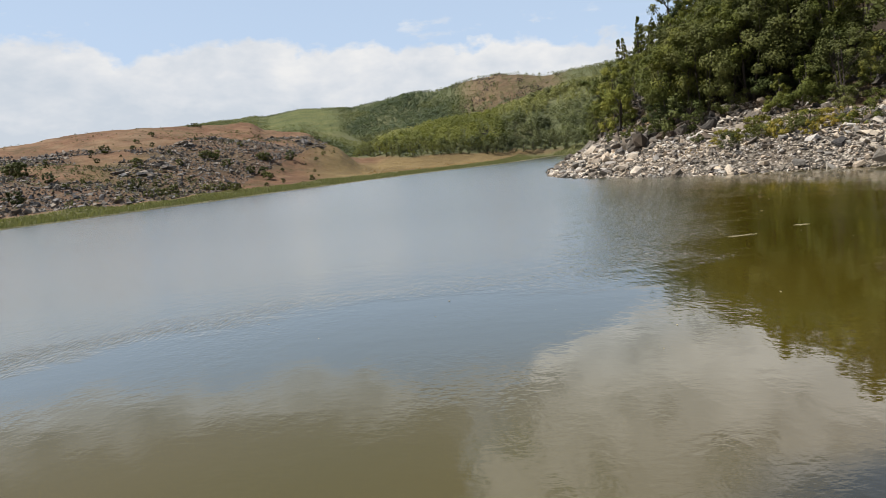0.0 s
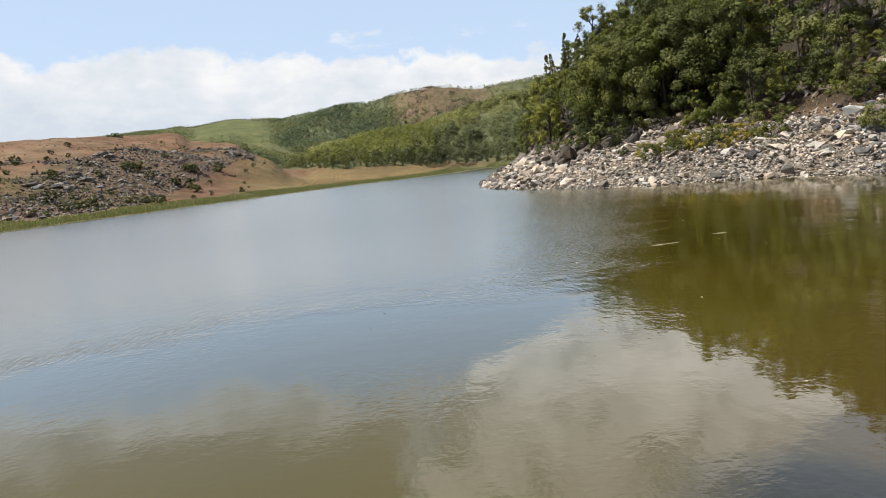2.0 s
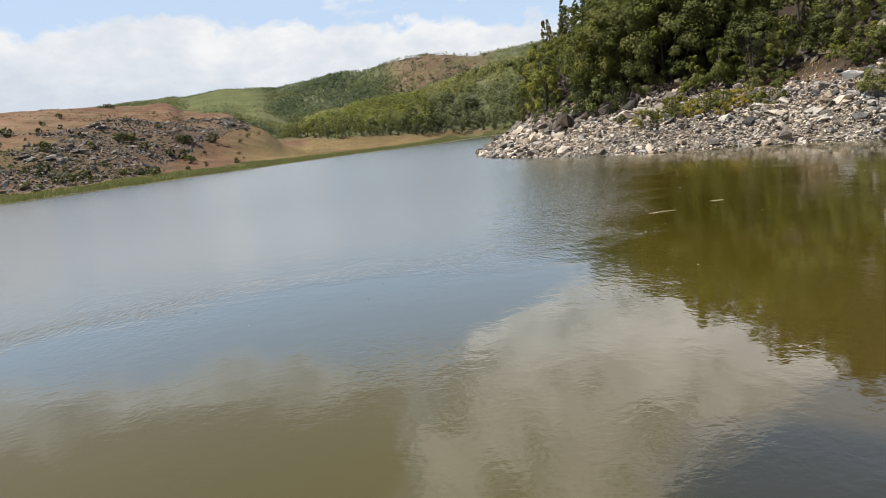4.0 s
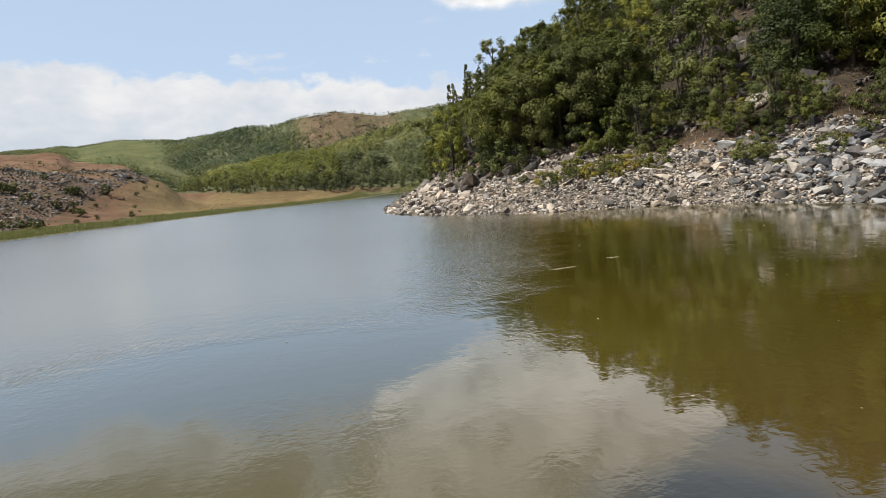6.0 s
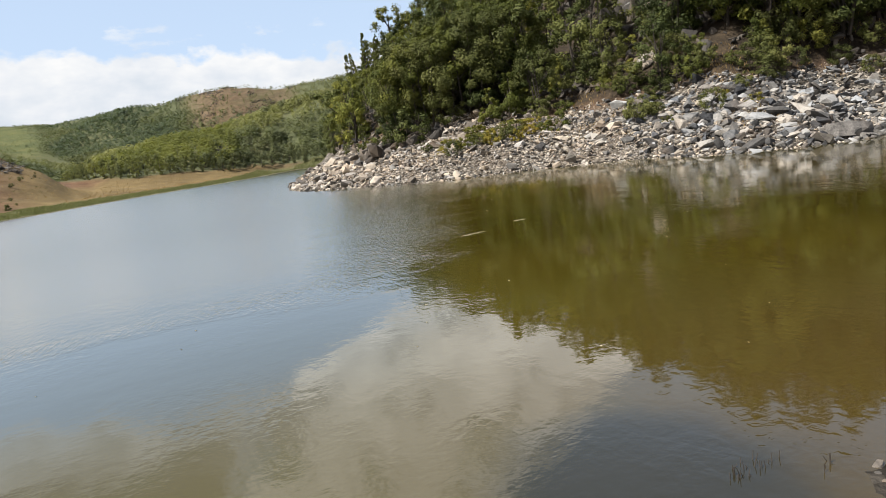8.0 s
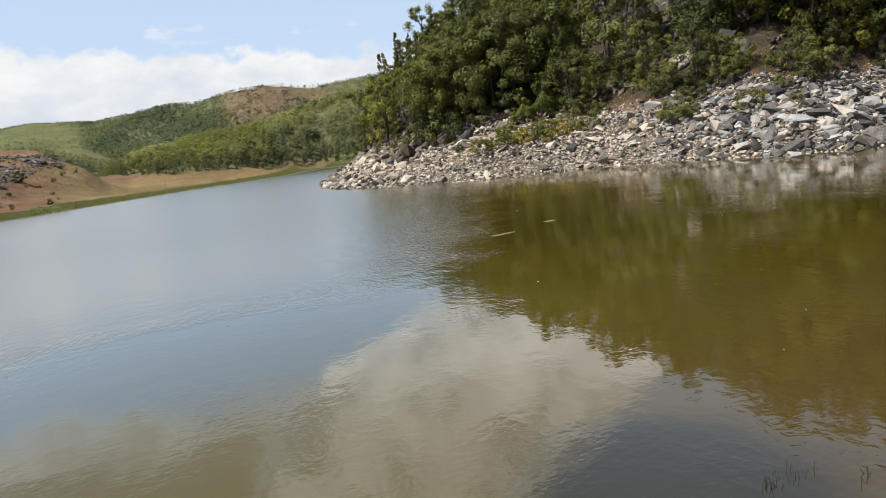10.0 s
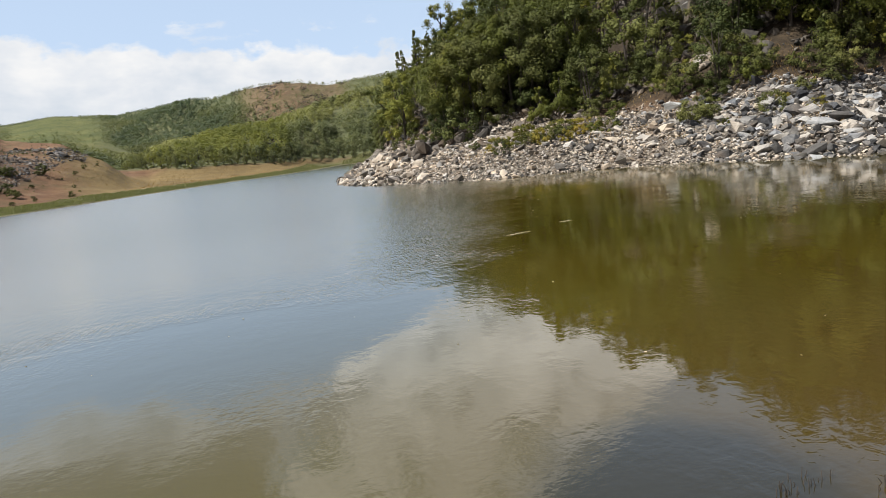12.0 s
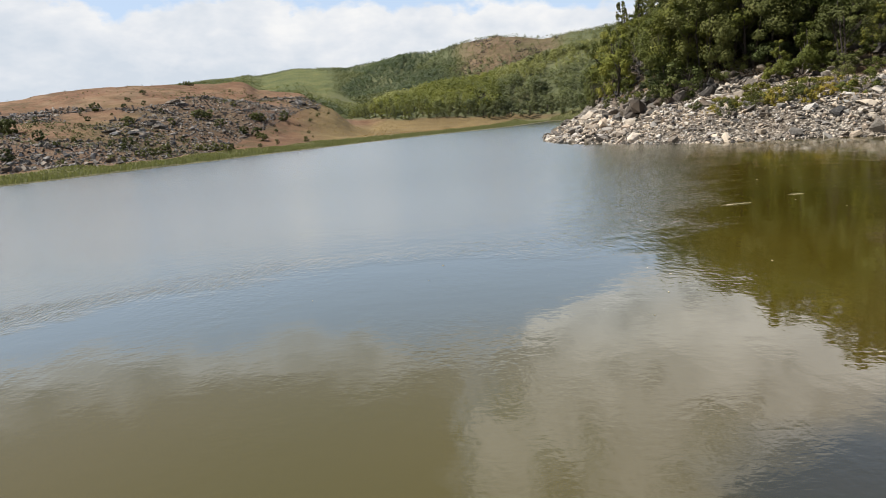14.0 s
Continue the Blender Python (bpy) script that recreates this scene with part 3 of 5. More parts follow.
def build_ground():
    al = np.radians(np.concatenate([np.arange(-180, -64, 4.0), np.arange(-64, 76, 0.4), np.arange(76, 180, 4.0)]))
    r = np.concatenate([[0.01, 0.4, 1.0, 1.6, 2.1], np.arange(2.5, 6.5, 0.25), np.arange(7, 32, 1.5), np.arange(32, 112, 1.0), np.arange(112, 300, 2.5),
                        np.arange(300, 1000, 12), np.geomspace(1010, 4600, 22)])
    ra, aa = np.meshgrid(r, al, indexing="ij")
    x, y = ra * np.sin(aa), ra * np.cos(aa)
    z = land(x.ravel(), y.ravel())
    n, m = ra.shape
    verts = np.stack([x.ravel(), y.ravel(), z], 1)
    i, j = np.meshgrid(np.arange(n - 1), np.arange(m), indexing="ij")
    a, b = i * m + j, i * m + (j + 1) % m
    faces = np.stack([a, a + m, b + m, b], -1).reshape(-1, 4)
    me = mesh_np("ground", verts, faces, GROUND)
    x, y = verts[:, 0], verts[:, 1]
    deg, rr, d = np.degrees(np.arctan2(x, y)), np.hypot(x, y), inland(x, y)
    d = d + 2.5 * value_noise(x / 7, y / 7, 21, 4)
    east = smooth(8, 11, deg) * (1 - smooth(110, 130, deg)) * (1 - smooth(120, 170, rr))
    lift = verts[:, 2] + 0.8 * value_noise(x / 5, y / 5, 23, 3)
    gravel = np.maximum(east * (1 - smooth(3.4, 4.2, lift)), 1 - smooth(8, 12, rr))
    rubble = 0.42 * smooth(-0.06, 0.2, scree_drift(x, y, verts[:, 2])) * smooth(-7, -9, deg) * smooth(260, 230, rr) * smooth(11, 14, d)
    e = np.degrees(np.arctan2(verts[:, 2] - EYE, rr))
    forest = smooth(-0.1, 0.2, e - wood_foot(deg) + 0.25 * value_noise(x / 9, y / 9, 26, 3)) * smooth(-9.0, -8.0, deg) * (1 - smooth(60, 90, deg)) * smooth(150, 172, rr)
    forest = np.maximum(forest, smooth(222, 250, rr))
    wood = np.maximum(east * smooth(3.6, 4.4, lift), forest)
    top = rr / np.interp(deg, [v[0] for v in HILL_BACK], [v[2] for v in HILL_BACK])
    uneven = value_noise(x / 30, y / 30, 25, 4)
    summit = smooth(1, 4, deg) * smooth(12, 9.5, deg) * smooth(0.66, 0.84, top + 0.25 * uneven) * smooth(200, 260, rr)
    rubble, wood = np.maximum(rubble, 0.3 * summit), wood * (1 - 0.75 * summit)
    straw = (1 - east) * (1 - forest) * (1 - smooth(46, 60, d + 8 * uneven)) * smooth(30, 50, rr) * smooth(-14, -9, deg) * smooth(9.5, 7, deg)
    sedge = (1 - east) * (1 - smooth(8, 12, d)) * smooth(30, 50, rr)
    cover = np.stack([glades(x, y), straw, rubble, np.ones(len(x))], 1)
    attr = me.color_attributes.new("cover", "FLOAT_COLOR", "POINT")
    attr.data.foreach_set("color", cover.astype(np.float32).ravel())
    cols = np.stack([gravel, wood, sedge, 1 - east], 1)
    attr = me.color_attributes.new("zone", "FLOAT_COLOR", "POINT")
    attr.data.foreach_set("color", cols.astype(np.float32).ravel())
    me.polygons.foreach_set("use_smooth", np.ones(len(me.polygons), bool))
    tagged(new("ground", me), "dry grassy and stony hillside ground round the lake", "ground", kind="structure")


build_ground()


def build_water():
    xs, ys = np.linspace(-62, 62, 32), np.linspace(-10, 240, 60)
    gx, gy = np.meshgrid(xs, ys, indexing="ij")
    n, m = gx.shape
    i, j = np.meshgrid(np.arange(n - 1), np.arange(m - 1), indexing="ij")
    a = (i * m + j).ravel()
    faces = np.stack([a, a + m, a + m + 1, a + 1], -1)
    me = mesh_np("water", np.stack([gx.ravel(), gy.ravel(), np.zeros(n * m)], 1), faces, WATER)
    tagged(new("water", me), "murky olive-brown lake water with wind ripples", "lake", kind="structure")


build_water()


# ---- rocks ----
def hull(seed, size=(1.0, 0.72, 0.42), points=13, blocky=0.7):
    """An angular block of stone round the origin: its places and its three-cornered faces."""
    rnd = random.Random(seed)
    bm = bmesh.new()
    for _ in range(points):
        v = Vector((rnd.uniform(-1, 1), rnd.uniform(-1, 1), rnd.uniform(-1, 1)))
        v = v / max(abs(c) for c in v) * rnd.uniform(0.72, 1.0) if rnd.random() < blocky else v.normalized() * rnd.uniform(0.8, 1.05)
        bm.verts.new((v.x * size[0] / 2, v.y * size[1] / 2, v.z * size[2] / 2))
    res = bmesh.ops.convex_hull(bm, input=bm.verts)
    bmesh.ops.delete(bm, geom=[g for g in res["geom_interior"] if isinstance(g, bmesh.types.BMVert)], context="VERTS")
    bmesh.ops.triangulate(bm, faces=bm.faces)
    bm.verts.index_update()
    out = np.array([v.co for v in bm.verts]), np.array([[v.index for v in f.verts] for f in bm.faces])
    bm.free()
    return out


BLOCKS = [hull(s, (1.0, 0.55 + 0.07 * (s % 6), 0.30 + 0.09 * (s % 5)), 12 + s % 4, 0.85) for s in range(16)]
CHIPS = [hull(50 + s, (1.0, 0.6 + 0.07 * (s % 6), 0.32 + 0.09 * (s % 5)), 8, 0.9) for s in range(12)]


def turns_about(rng, n, tilt):
    """n turns: any way round, and leaning by up to tilt radians."""
    a, b, c = rng.uniform(0, 2 * np.pi, n), rng.normal(0, tilt, n), rng.normal(0, tilt, n)
    out = np.empty((n, 3, 3))
    for i in range(n):
        out[i] = np.array(Euler((b[i], c[i], a[i])).to_matrix())
    return out


def scatter_blocks(name, places, sizes, tilt, mat, seed, sink=0.12, blocks=BLOCKS):
    rng = np.random.default_rng(seed)
    rot = turns_about(rng, len(places), tilt)
    pick = rng.integers(0, len(blocks), len(places))
    vs, fs, base = [], [], 0
    for k, (bv, bf) in enumerate(blocks):
        ids = np.nonzero(pick == k)[0]
        if not len(ids):
            continue
        v = np.einsum("nij,vj->nvi", rot[ids], bv) * sizes[ids, None, None]
        v += places[ids, None, :]
        low = v[:, :, 2].min(1)
        v[:, :, 2] += (places[ids, 2] - sink * sizes[ids] - low)[:, None]
        fs.append((bf[None] + (np.arange(len(ids)) * len(bv))[:, None, None]).reshape(-1, 3) + base)
        vs.append(v.reshape(-1, 3))
        base += len(ids) * len(bv)
    return mesh_np(name, np.concatenate(vs), np.concatenate(fs), mat)


def on_land(x, y):
    return np.stack([x, y, land(x, y)], -1)


def shore_rubble():
    rng = np.random.default_rng(5)
    # a candidate is kept where the stony band runs
    n = 175000
    al, r = rng.uniform(9.0, 64, n), np.sqrt(rng.uniform(30**2, 76**2, n))
    x, y = r * np.sin(np.radians(al)), r * np.cos(np.radians(al))
    d = inland(x, y)
    keep = (d > -0.7) & (d < 18)
    x, y, al, d = x[keep], y[keep], al[keep], d[keep]
    size = np.exp(rng.normal(np.log(0.195), 0.62, len(x))) * (0.85 + 0.4 * smooth(36, 52, al)) * (1 + 0.7 * smooth(16, 10, al))
    size = np.clip(size * (0.72 + 0.28 * smooth(0.5, 3.0, d)), 0.1, 1.2)
    brim = 0.9 * smooth(3.5, 1.5, d)
    d = d + 2.5 * value_noise(x / 7, y / 7, 21, 4)
    patch = value_noise(x / 4, y / 4, 31, 3)
    lift = land(x, y) + 0.8 * value_noise(x / 5, y / 5, 23, 3)
    share = np.maximum(np.clip(1.1 - 0.05 * d + 0.75 * patch, 0.25, 1), brim) * np.where(size < 0.3, 0.9, 0.55)
    keep = (lift < 4.2) & (rng.random(len(x)) < share)
    p, size, al = on_land(x[keep], y[keep]), size[keep], al[keep]
    p[:, 2] = np.maximum(p[:, 2], -0.06)
    slab = (size >= 0.34) & (al + 6 * patch[keep] > 38)
    for name, chosen, blocks, mat, label in (("rubble", (size >= 0.34) & ~slab, BLOCKS, ROCK, "pale grey broken stones covering the lake shore"), ("slab_rubble", slab, BLOCKS, SLATE, "blue-grey broken slabs covering the lake shore"), ("shingle", size < 0.34, CHIPS, PALE_ROCK, "small pale broken stones between larger ones on the shore")):
        me = scatter_blocks(name, p[chosen], size[chosen], 0.36, mat, 6, 0.08, blocks)
        tagged(new(name, me), label, "stones", kind="stuff")


def boulder(x, y, size, seed, mat=ROCK, label="", lean=0.25, group="shore boulders", flatness=None):
    rnd = random.Random(seed)
    bv, bf = hull(100 + seed % 40, (1.0, rnd.uniform(0.6, 0.85), flatness or rnd.uniform(0.34, 0.6)), 15)
    m = np.array(Euler((rnd.gauss(0, lean), rnd.gauss(0, lean), rnd.uniform(0, 6.28))).to_matrix())
    v = bv @ m.T * size
    v[:, 2] -= v[:, 2].min() + 0.16 * size
    ob = new("boulder", mesh_np("boulder", v, bf, mat))
    ob.location = (x, y, max(float(land(x, y)), -0.1))
    return tagged(ob, label or "grey angular boulder on the stony shore", "boulder", group)


def spread_out(rng, tries, al0, al1, r0, r1, gap, accept):
    """Places in a sector of the land, no two nearer than gap, where accept says so."""
    got = []
    for _ in range(tries):
        al = rng.uniform(al0, al1)
        r = math.sqrt(rng.uniform(r0 * r0, r1 * r1))
        x, y = r * math.sin(math.radians(al)), r * math.cos(math.radians(al))
        g = accept(x, y, al, r)
        if not g:
            continue
        if all((x - a) ** 2 + (y - b) ** 2 > (gap * g) ** 2 for a, b in got):
            got.append((x, y))
    return got


BIG_BOULDERS = [(29.9, 25.2, 1.9), (32.1, 24.6, 2.1), (30.5, 24.9, 1.4), (26.7, 28.7, 1.7), (27.3, 26.8, 1.7), (27.4, 23.9, 1.6), (28.1, 25.6, 1.1),
                (31.4, 22.9, 1.9), (34.5, 25.6, 1.6), (27.0, 30.8, 1.2), (26.5, 32.2, 1.1), (25.8, 34.0, 0.9), (28.3, 29.2, 1.2), (29.8, 28.3, 1.2),
                (30.9, 27.0, 1.3), (36.0, 28.9, 1.2), (39.0, 27.4, 1.6), (30.2, 23.9, 1.5)]


def shore_boulders():
    for k, (x, y, s) in enumerate(BIG_BOULDERS):
        flat = s > 1.5
        boulder(x, y, 0.95 * s, k, SLATE, "large tilted blue-grey stone slab at the water" if flat else "grey angular boulder on the stony shore", 0.3, flatness=0.34 if flat else None)
    rng = np.random.default_rng(9)
    # the tip of the point is the coarsest
    tip = spread_out(rng, 900, 9.7, 17, 40, 70, 0.9, lambda x, y, al, r: 0.1 < float(inland(np.array([x]), np.array([y]))[0]) < 6.5)
    for k, (x, y) in enumerate(tip[:60]):
        boulder(x, y, float(rng.uniform(0.5, 1.3)), 230 + k, PALE_ROCK, "pale warm-grey angular boulder at the tip of the point", lean=0.4)
    count = 0
    while count < 150:
        al, r = rng.uniform(9.6, 62), rng.uniform(33, 70)
        x, y = r * np.sin(np.radians(al)), r * np.cos(np.radians(al))
        d = float(inland(np.array([x]), np.array([y]))[0])
        if not 0.2 < d < 13 or float(land(x, y)) > 3.9 or rng.random() > 0.35 + 0.65 * float(smooth(38, 50, al)) + 0.3 * (al < 15):
            continue
        boulder(x, y, float(np.clip(np.exp(rng.normal(-0.45, 0.3)), 0.4, 1.2)), 30 + count, SLATE if al > 36 and count % 3 else ROCK, lean=0.3)
        count += 1


def shore_slab(x, y, length, width, thick, turn, dip):
    """One big sloping slab, thick at the bank and worn where it dips into the water."""
    rnd = random.Random(int(x * 10))
    bm = bmesh.new()
    for layer, z in enumerate((0.0, -0.45, -1.0)):
        for k in range(12):
            a = k * math.pi / 6
            edge = (0.82 + 0.22 * rnd.random()) * (1.0 if layer else 0.93) / max(abs(math.cos(a)) ** 1.6 + abs(math.sin(a)) ** 1.6, 0.1) ** 0.5
            bm.verts.new((0.5 * length * edge * math.cos(a), 0.5 * width * edge * math.sin(a), z * thick + rnd.gauss(0, 0.03)))
    bmesh.ops.convex_hull(bm, input=bm.verts)
    bmesh.ops.triangulate(bm, faces=bm.faces)
    me = bpy.data.meshes.new("stone_slab")
    bm.to_mesh(me)
    bm.free()
    me.materials.append(PALE_ROCK)
    ob = new("stone_slab", me)
    ob.matrix_world = Matrix.Translation((x, y, float(land(x, y)) + 0.45 * thick)) @ Euler((0, dip, turn)).to_matrix().to_4x4()
    return tagged(ob, "big pale sloping stone slab dipping into the lake", "boulder", "shore boulders")


def outcrop(x, y, width, height, seed, mat, label):
    """A crag of several blocks grown together."""
    rnd = random.Random(seed)
    crag = tagged(new("rock_outcrop"), label, "rock outcrop")
    crag.location = (x, y, float(land(x, y)))
    for k in range(18):
        bv, bf = hull(300 + seed * 23 + k, (1.0, 0.8, 0.85), 14, 0.6)
        m = np.array(Euler((rnd.gauss(0, 0.28), rnd.gauss(0, 0.28), rnd.uniform(0, 6.28))).to_matrix())
        s = rnd.uniform(0.22, 0.62)
        dx, dy = rnd.uniform(-0.45, 0.45) * width, rnd.uniform(-0.4, 0.4) * width
        low = float(land(x + dx, y + dy)) - crag.location.z
        v = (bv @ m.T) * (width * s, width * s * 0.8, height * s * 1.1) + (dx, dy, low + rnd.uniform(0.0, 0.42) * height * (1 - abs(dx) / width))
        part("rock_block", mesh_np("rock_block", v, bf, mat), crag)
    return crag


# ---- plants ----
def leaves(rng, centres, radii, each, size, up_bias=0.5, core=None):
    """Pointed leaf blades in clumps, lying mostly outwards and upwards."""
    n = len(centres) * each
    c = np.repeat(centres, each, 0)
    off = rng.normal(0, 1, (n, 3))
    off /= np.linalg.norm(off, axis=1, keepdims=True)
    off *= (rng.random((n, 1)) ** 0.45) * np.repeat(radii, each)[:, None]
    off[:, 2] *= 0.8
    p = c + off
    mid = (core if core is not None else centres.mean(0))
    nrm = (p - mid) / (np.linalg.norm(p - mid, axis=1, keepdims=True) + 1e-6) * 0.4 + off / (np.linalg.norm(off, axis=1, keepdims=True) + 1e-6) * 0.8
    nrm += rng.normal(0, 0.22, (n, 3)) + (0, 0, up_bias * 0.7)
    nrm /= np.linalg.norm(nrm, axis=1, keepdims=True)
    t = np.cross(nrm, rng.normal(0, 1, (n, 3)))
    t /= np.linalg.norm(t, axis=1, keepdims=True)
    b = np.cross(nrm, t)
    s = size * rng.uniform(0.6, 1.35, (n, 1))
    w = s * rng.uniform(0.5, 0.8, (n, 1))
    v = np.stack([p - t * s / 2 + b * w / 2, p - t * s / 2 - b * w / 2, p + t * s / 2 - nrm * s * 0.1], 1).reshape(-1, 3)
    return v, np.arange(3 * n).reshape(-1, 3)


def tube(path, r0, r1, sides=5):
    path = np.array(path, float)
    n = len(path)
    vs = []
    for i, p in enumerate(path):
        d = path[min(i + 1, n - 1)] - path[max(i - 1, 0)]
        d /= np.linalg.norm(d) + 1e-9
        a = np.cross(d, (0.31, 0.9, 0.12))
        a /= np.linalg.norm(a)
        b = np.cross(d, a)
        r = r0 + (r1 - r0) * i / (n - 1)
        ang = np.arange(sides) * 2 * np.pi / sides
        vs.append(p + r * (np.cos(ang)[:, None] * a + np.sin(ang)[:, None] * b))
    fs = [[i * sides + j, i * sides + (j + 1) % sides, (i + 1) * sides + (j + 1) % sides, (i + 1) * sides + j] for i in range(n - 1) for j in range(sides)]
    return np.concatenate(vs), np.array(fs)


def joined(pieces):
    vs, fs, base = [], [], 0
    for v, f in pieces:
        vs.append(v)
        fs.append(f + base)
        base += len(v)
    return np.concatenate(vs), np.concatenate(fs)


def limb_path(rng, a, b, bend):
    a, b = np.array(a, float), np.array(b, float)
    side = rng.normal(0, bend, 3) * np.linalg.norm(b - a)
    return [a, a * 0.6 + b * 0.4 + side * 0.6 + (0, 0, 0.05), a * 0.25 + b * 0.75 + side * 0.5, b]


def tree_at_origin(name, seed, height, spread, shape, clumps, each, leaf, mat, label, stems=1, low=0.15):
    """A tree that stands at the origin: an Empty with its trunk (with limbs) and its crown."""
    rng = np.random.default_rng(seed)
    tree = tagged(new(name), label, "tree" if "tree" in name or "poplar" in name else "shrub")
    h = rng.uniform(0, 1, clumps)
    ang = rng.uniform(0, 2 * np.pi, clumps)
    if shape == "round":
        z = low + (1 - low) * h
        wide = np.sqrt(np.clip(1 - ((z - 0.52) / 0.53) ** 2, 0.03, 1))
    elif shape == "cone":
        z = low + (1 - low) * h ** 1.25
        wide = np.clip(1.08 - z, 0.08, 1) ** 0.8
    else:  # spire
        z = low + (1 - low) * h
        wide = np.clip(np.sin(np.pi * np.clip(z * 0.92 + 0.06, 0, 1)), 0.12, 1) ** 0.7
    rad = spread * wide * rng.uniform(0.35, 1.0, clumps) ** 0.6
    lump = 1 + 0.22 * np.sin(ang * 3 + seed) + 0.15 * np.sin(ang * 5 + z * 9 + seed * 2)
    cx, cy = rad * lump * np.cos(ang), rad * lump * np.sin(ang)
    centres = np.stack([cx, cy, z * height], 1)
    radii = spread * rng.uniform(0.17, 0.33, clumps) * (0.65 + 0.5 * wide)
    if shape == "spire":
        radii = spread * rng.uniform(0.5, 0.85, clumps) * np.clip(1.25 - z, 0.3, 1)
    lv, lf = leaves(rng, centres, radii, each, leaf, core=np.array([0, 0, height * 0.45]))
    lv[:, 2] = np.maximum(lv[:, 2], 0.02 * height)
    pieces = []
    for s in range(stems):
        foot = (rng.normal(0, 0.10 * spread * (stems > 1)), rng.normal(0, 0.10 * spread * (stems > 1)), -0.35)
        tip = (foot[0] * 3 + rng.normal(0, 0.08 * spread), foot[1] * 3 + rng.normal(0, 0.08 * spread), height * rng.uniform(0.75, 0.92))
        path = limb_path(rng, foot, tip, 0.03)
        thick = 0.022 * height / math.sqrt(stems)
        pieces.append(tube(path, thick, thick * 0.15, 6))
        for c in rng.choice(clumps, min(clumps, 9 // stems + 2), replace=False):
            k = np.clip(centres[c, 2] / height - 0.25, 0.08, 0.8)
            start = np.array(foot) * (1 - k) + np.array(tip) * k
            pieces.append(tube(limb_path(rng, start, centres[c], 0.08), thick * 0.38, thick * 0.08, 3))
    part("trunk", mesh_np("trunk", *joined(pieces), BARK), tree, "grey-brown trunk with bare limbs")
    part("crown", mesh_np("crown", lv, lf, mat), tree)
    return tree


def plant(kinds, rng, x, y, scale, group=""):
    """A copy of one of these at a place of the land."""
    src = kinds[int(rng.integers(len(kinds)))]
    z = float(land(x, y))
    m = Matrix.Translation((x, y, z - 0.05)) @ Euler((rng.normal(0, 0.04), rng.normal(0, 0.04), rng.uniform(0, 6.28))).to_matrix().to_4x4()
    m = m @ Matrix.Diagonal((scale * rng.uniform(0.88, 1.12), scale * rng.uniform(0.88, 1.12), scale, 1))
    ob = copy_thing(src, m)
    if group:
        tagged(ob, group=group)
    return ob


def drop_sources(kinds):
    """Take away the first of each kind, which stood at the origin only to be copied."""
    for src in kinds:
        for o in (*src.children_recursive, src):
            bpy.data.objects.remove(o)


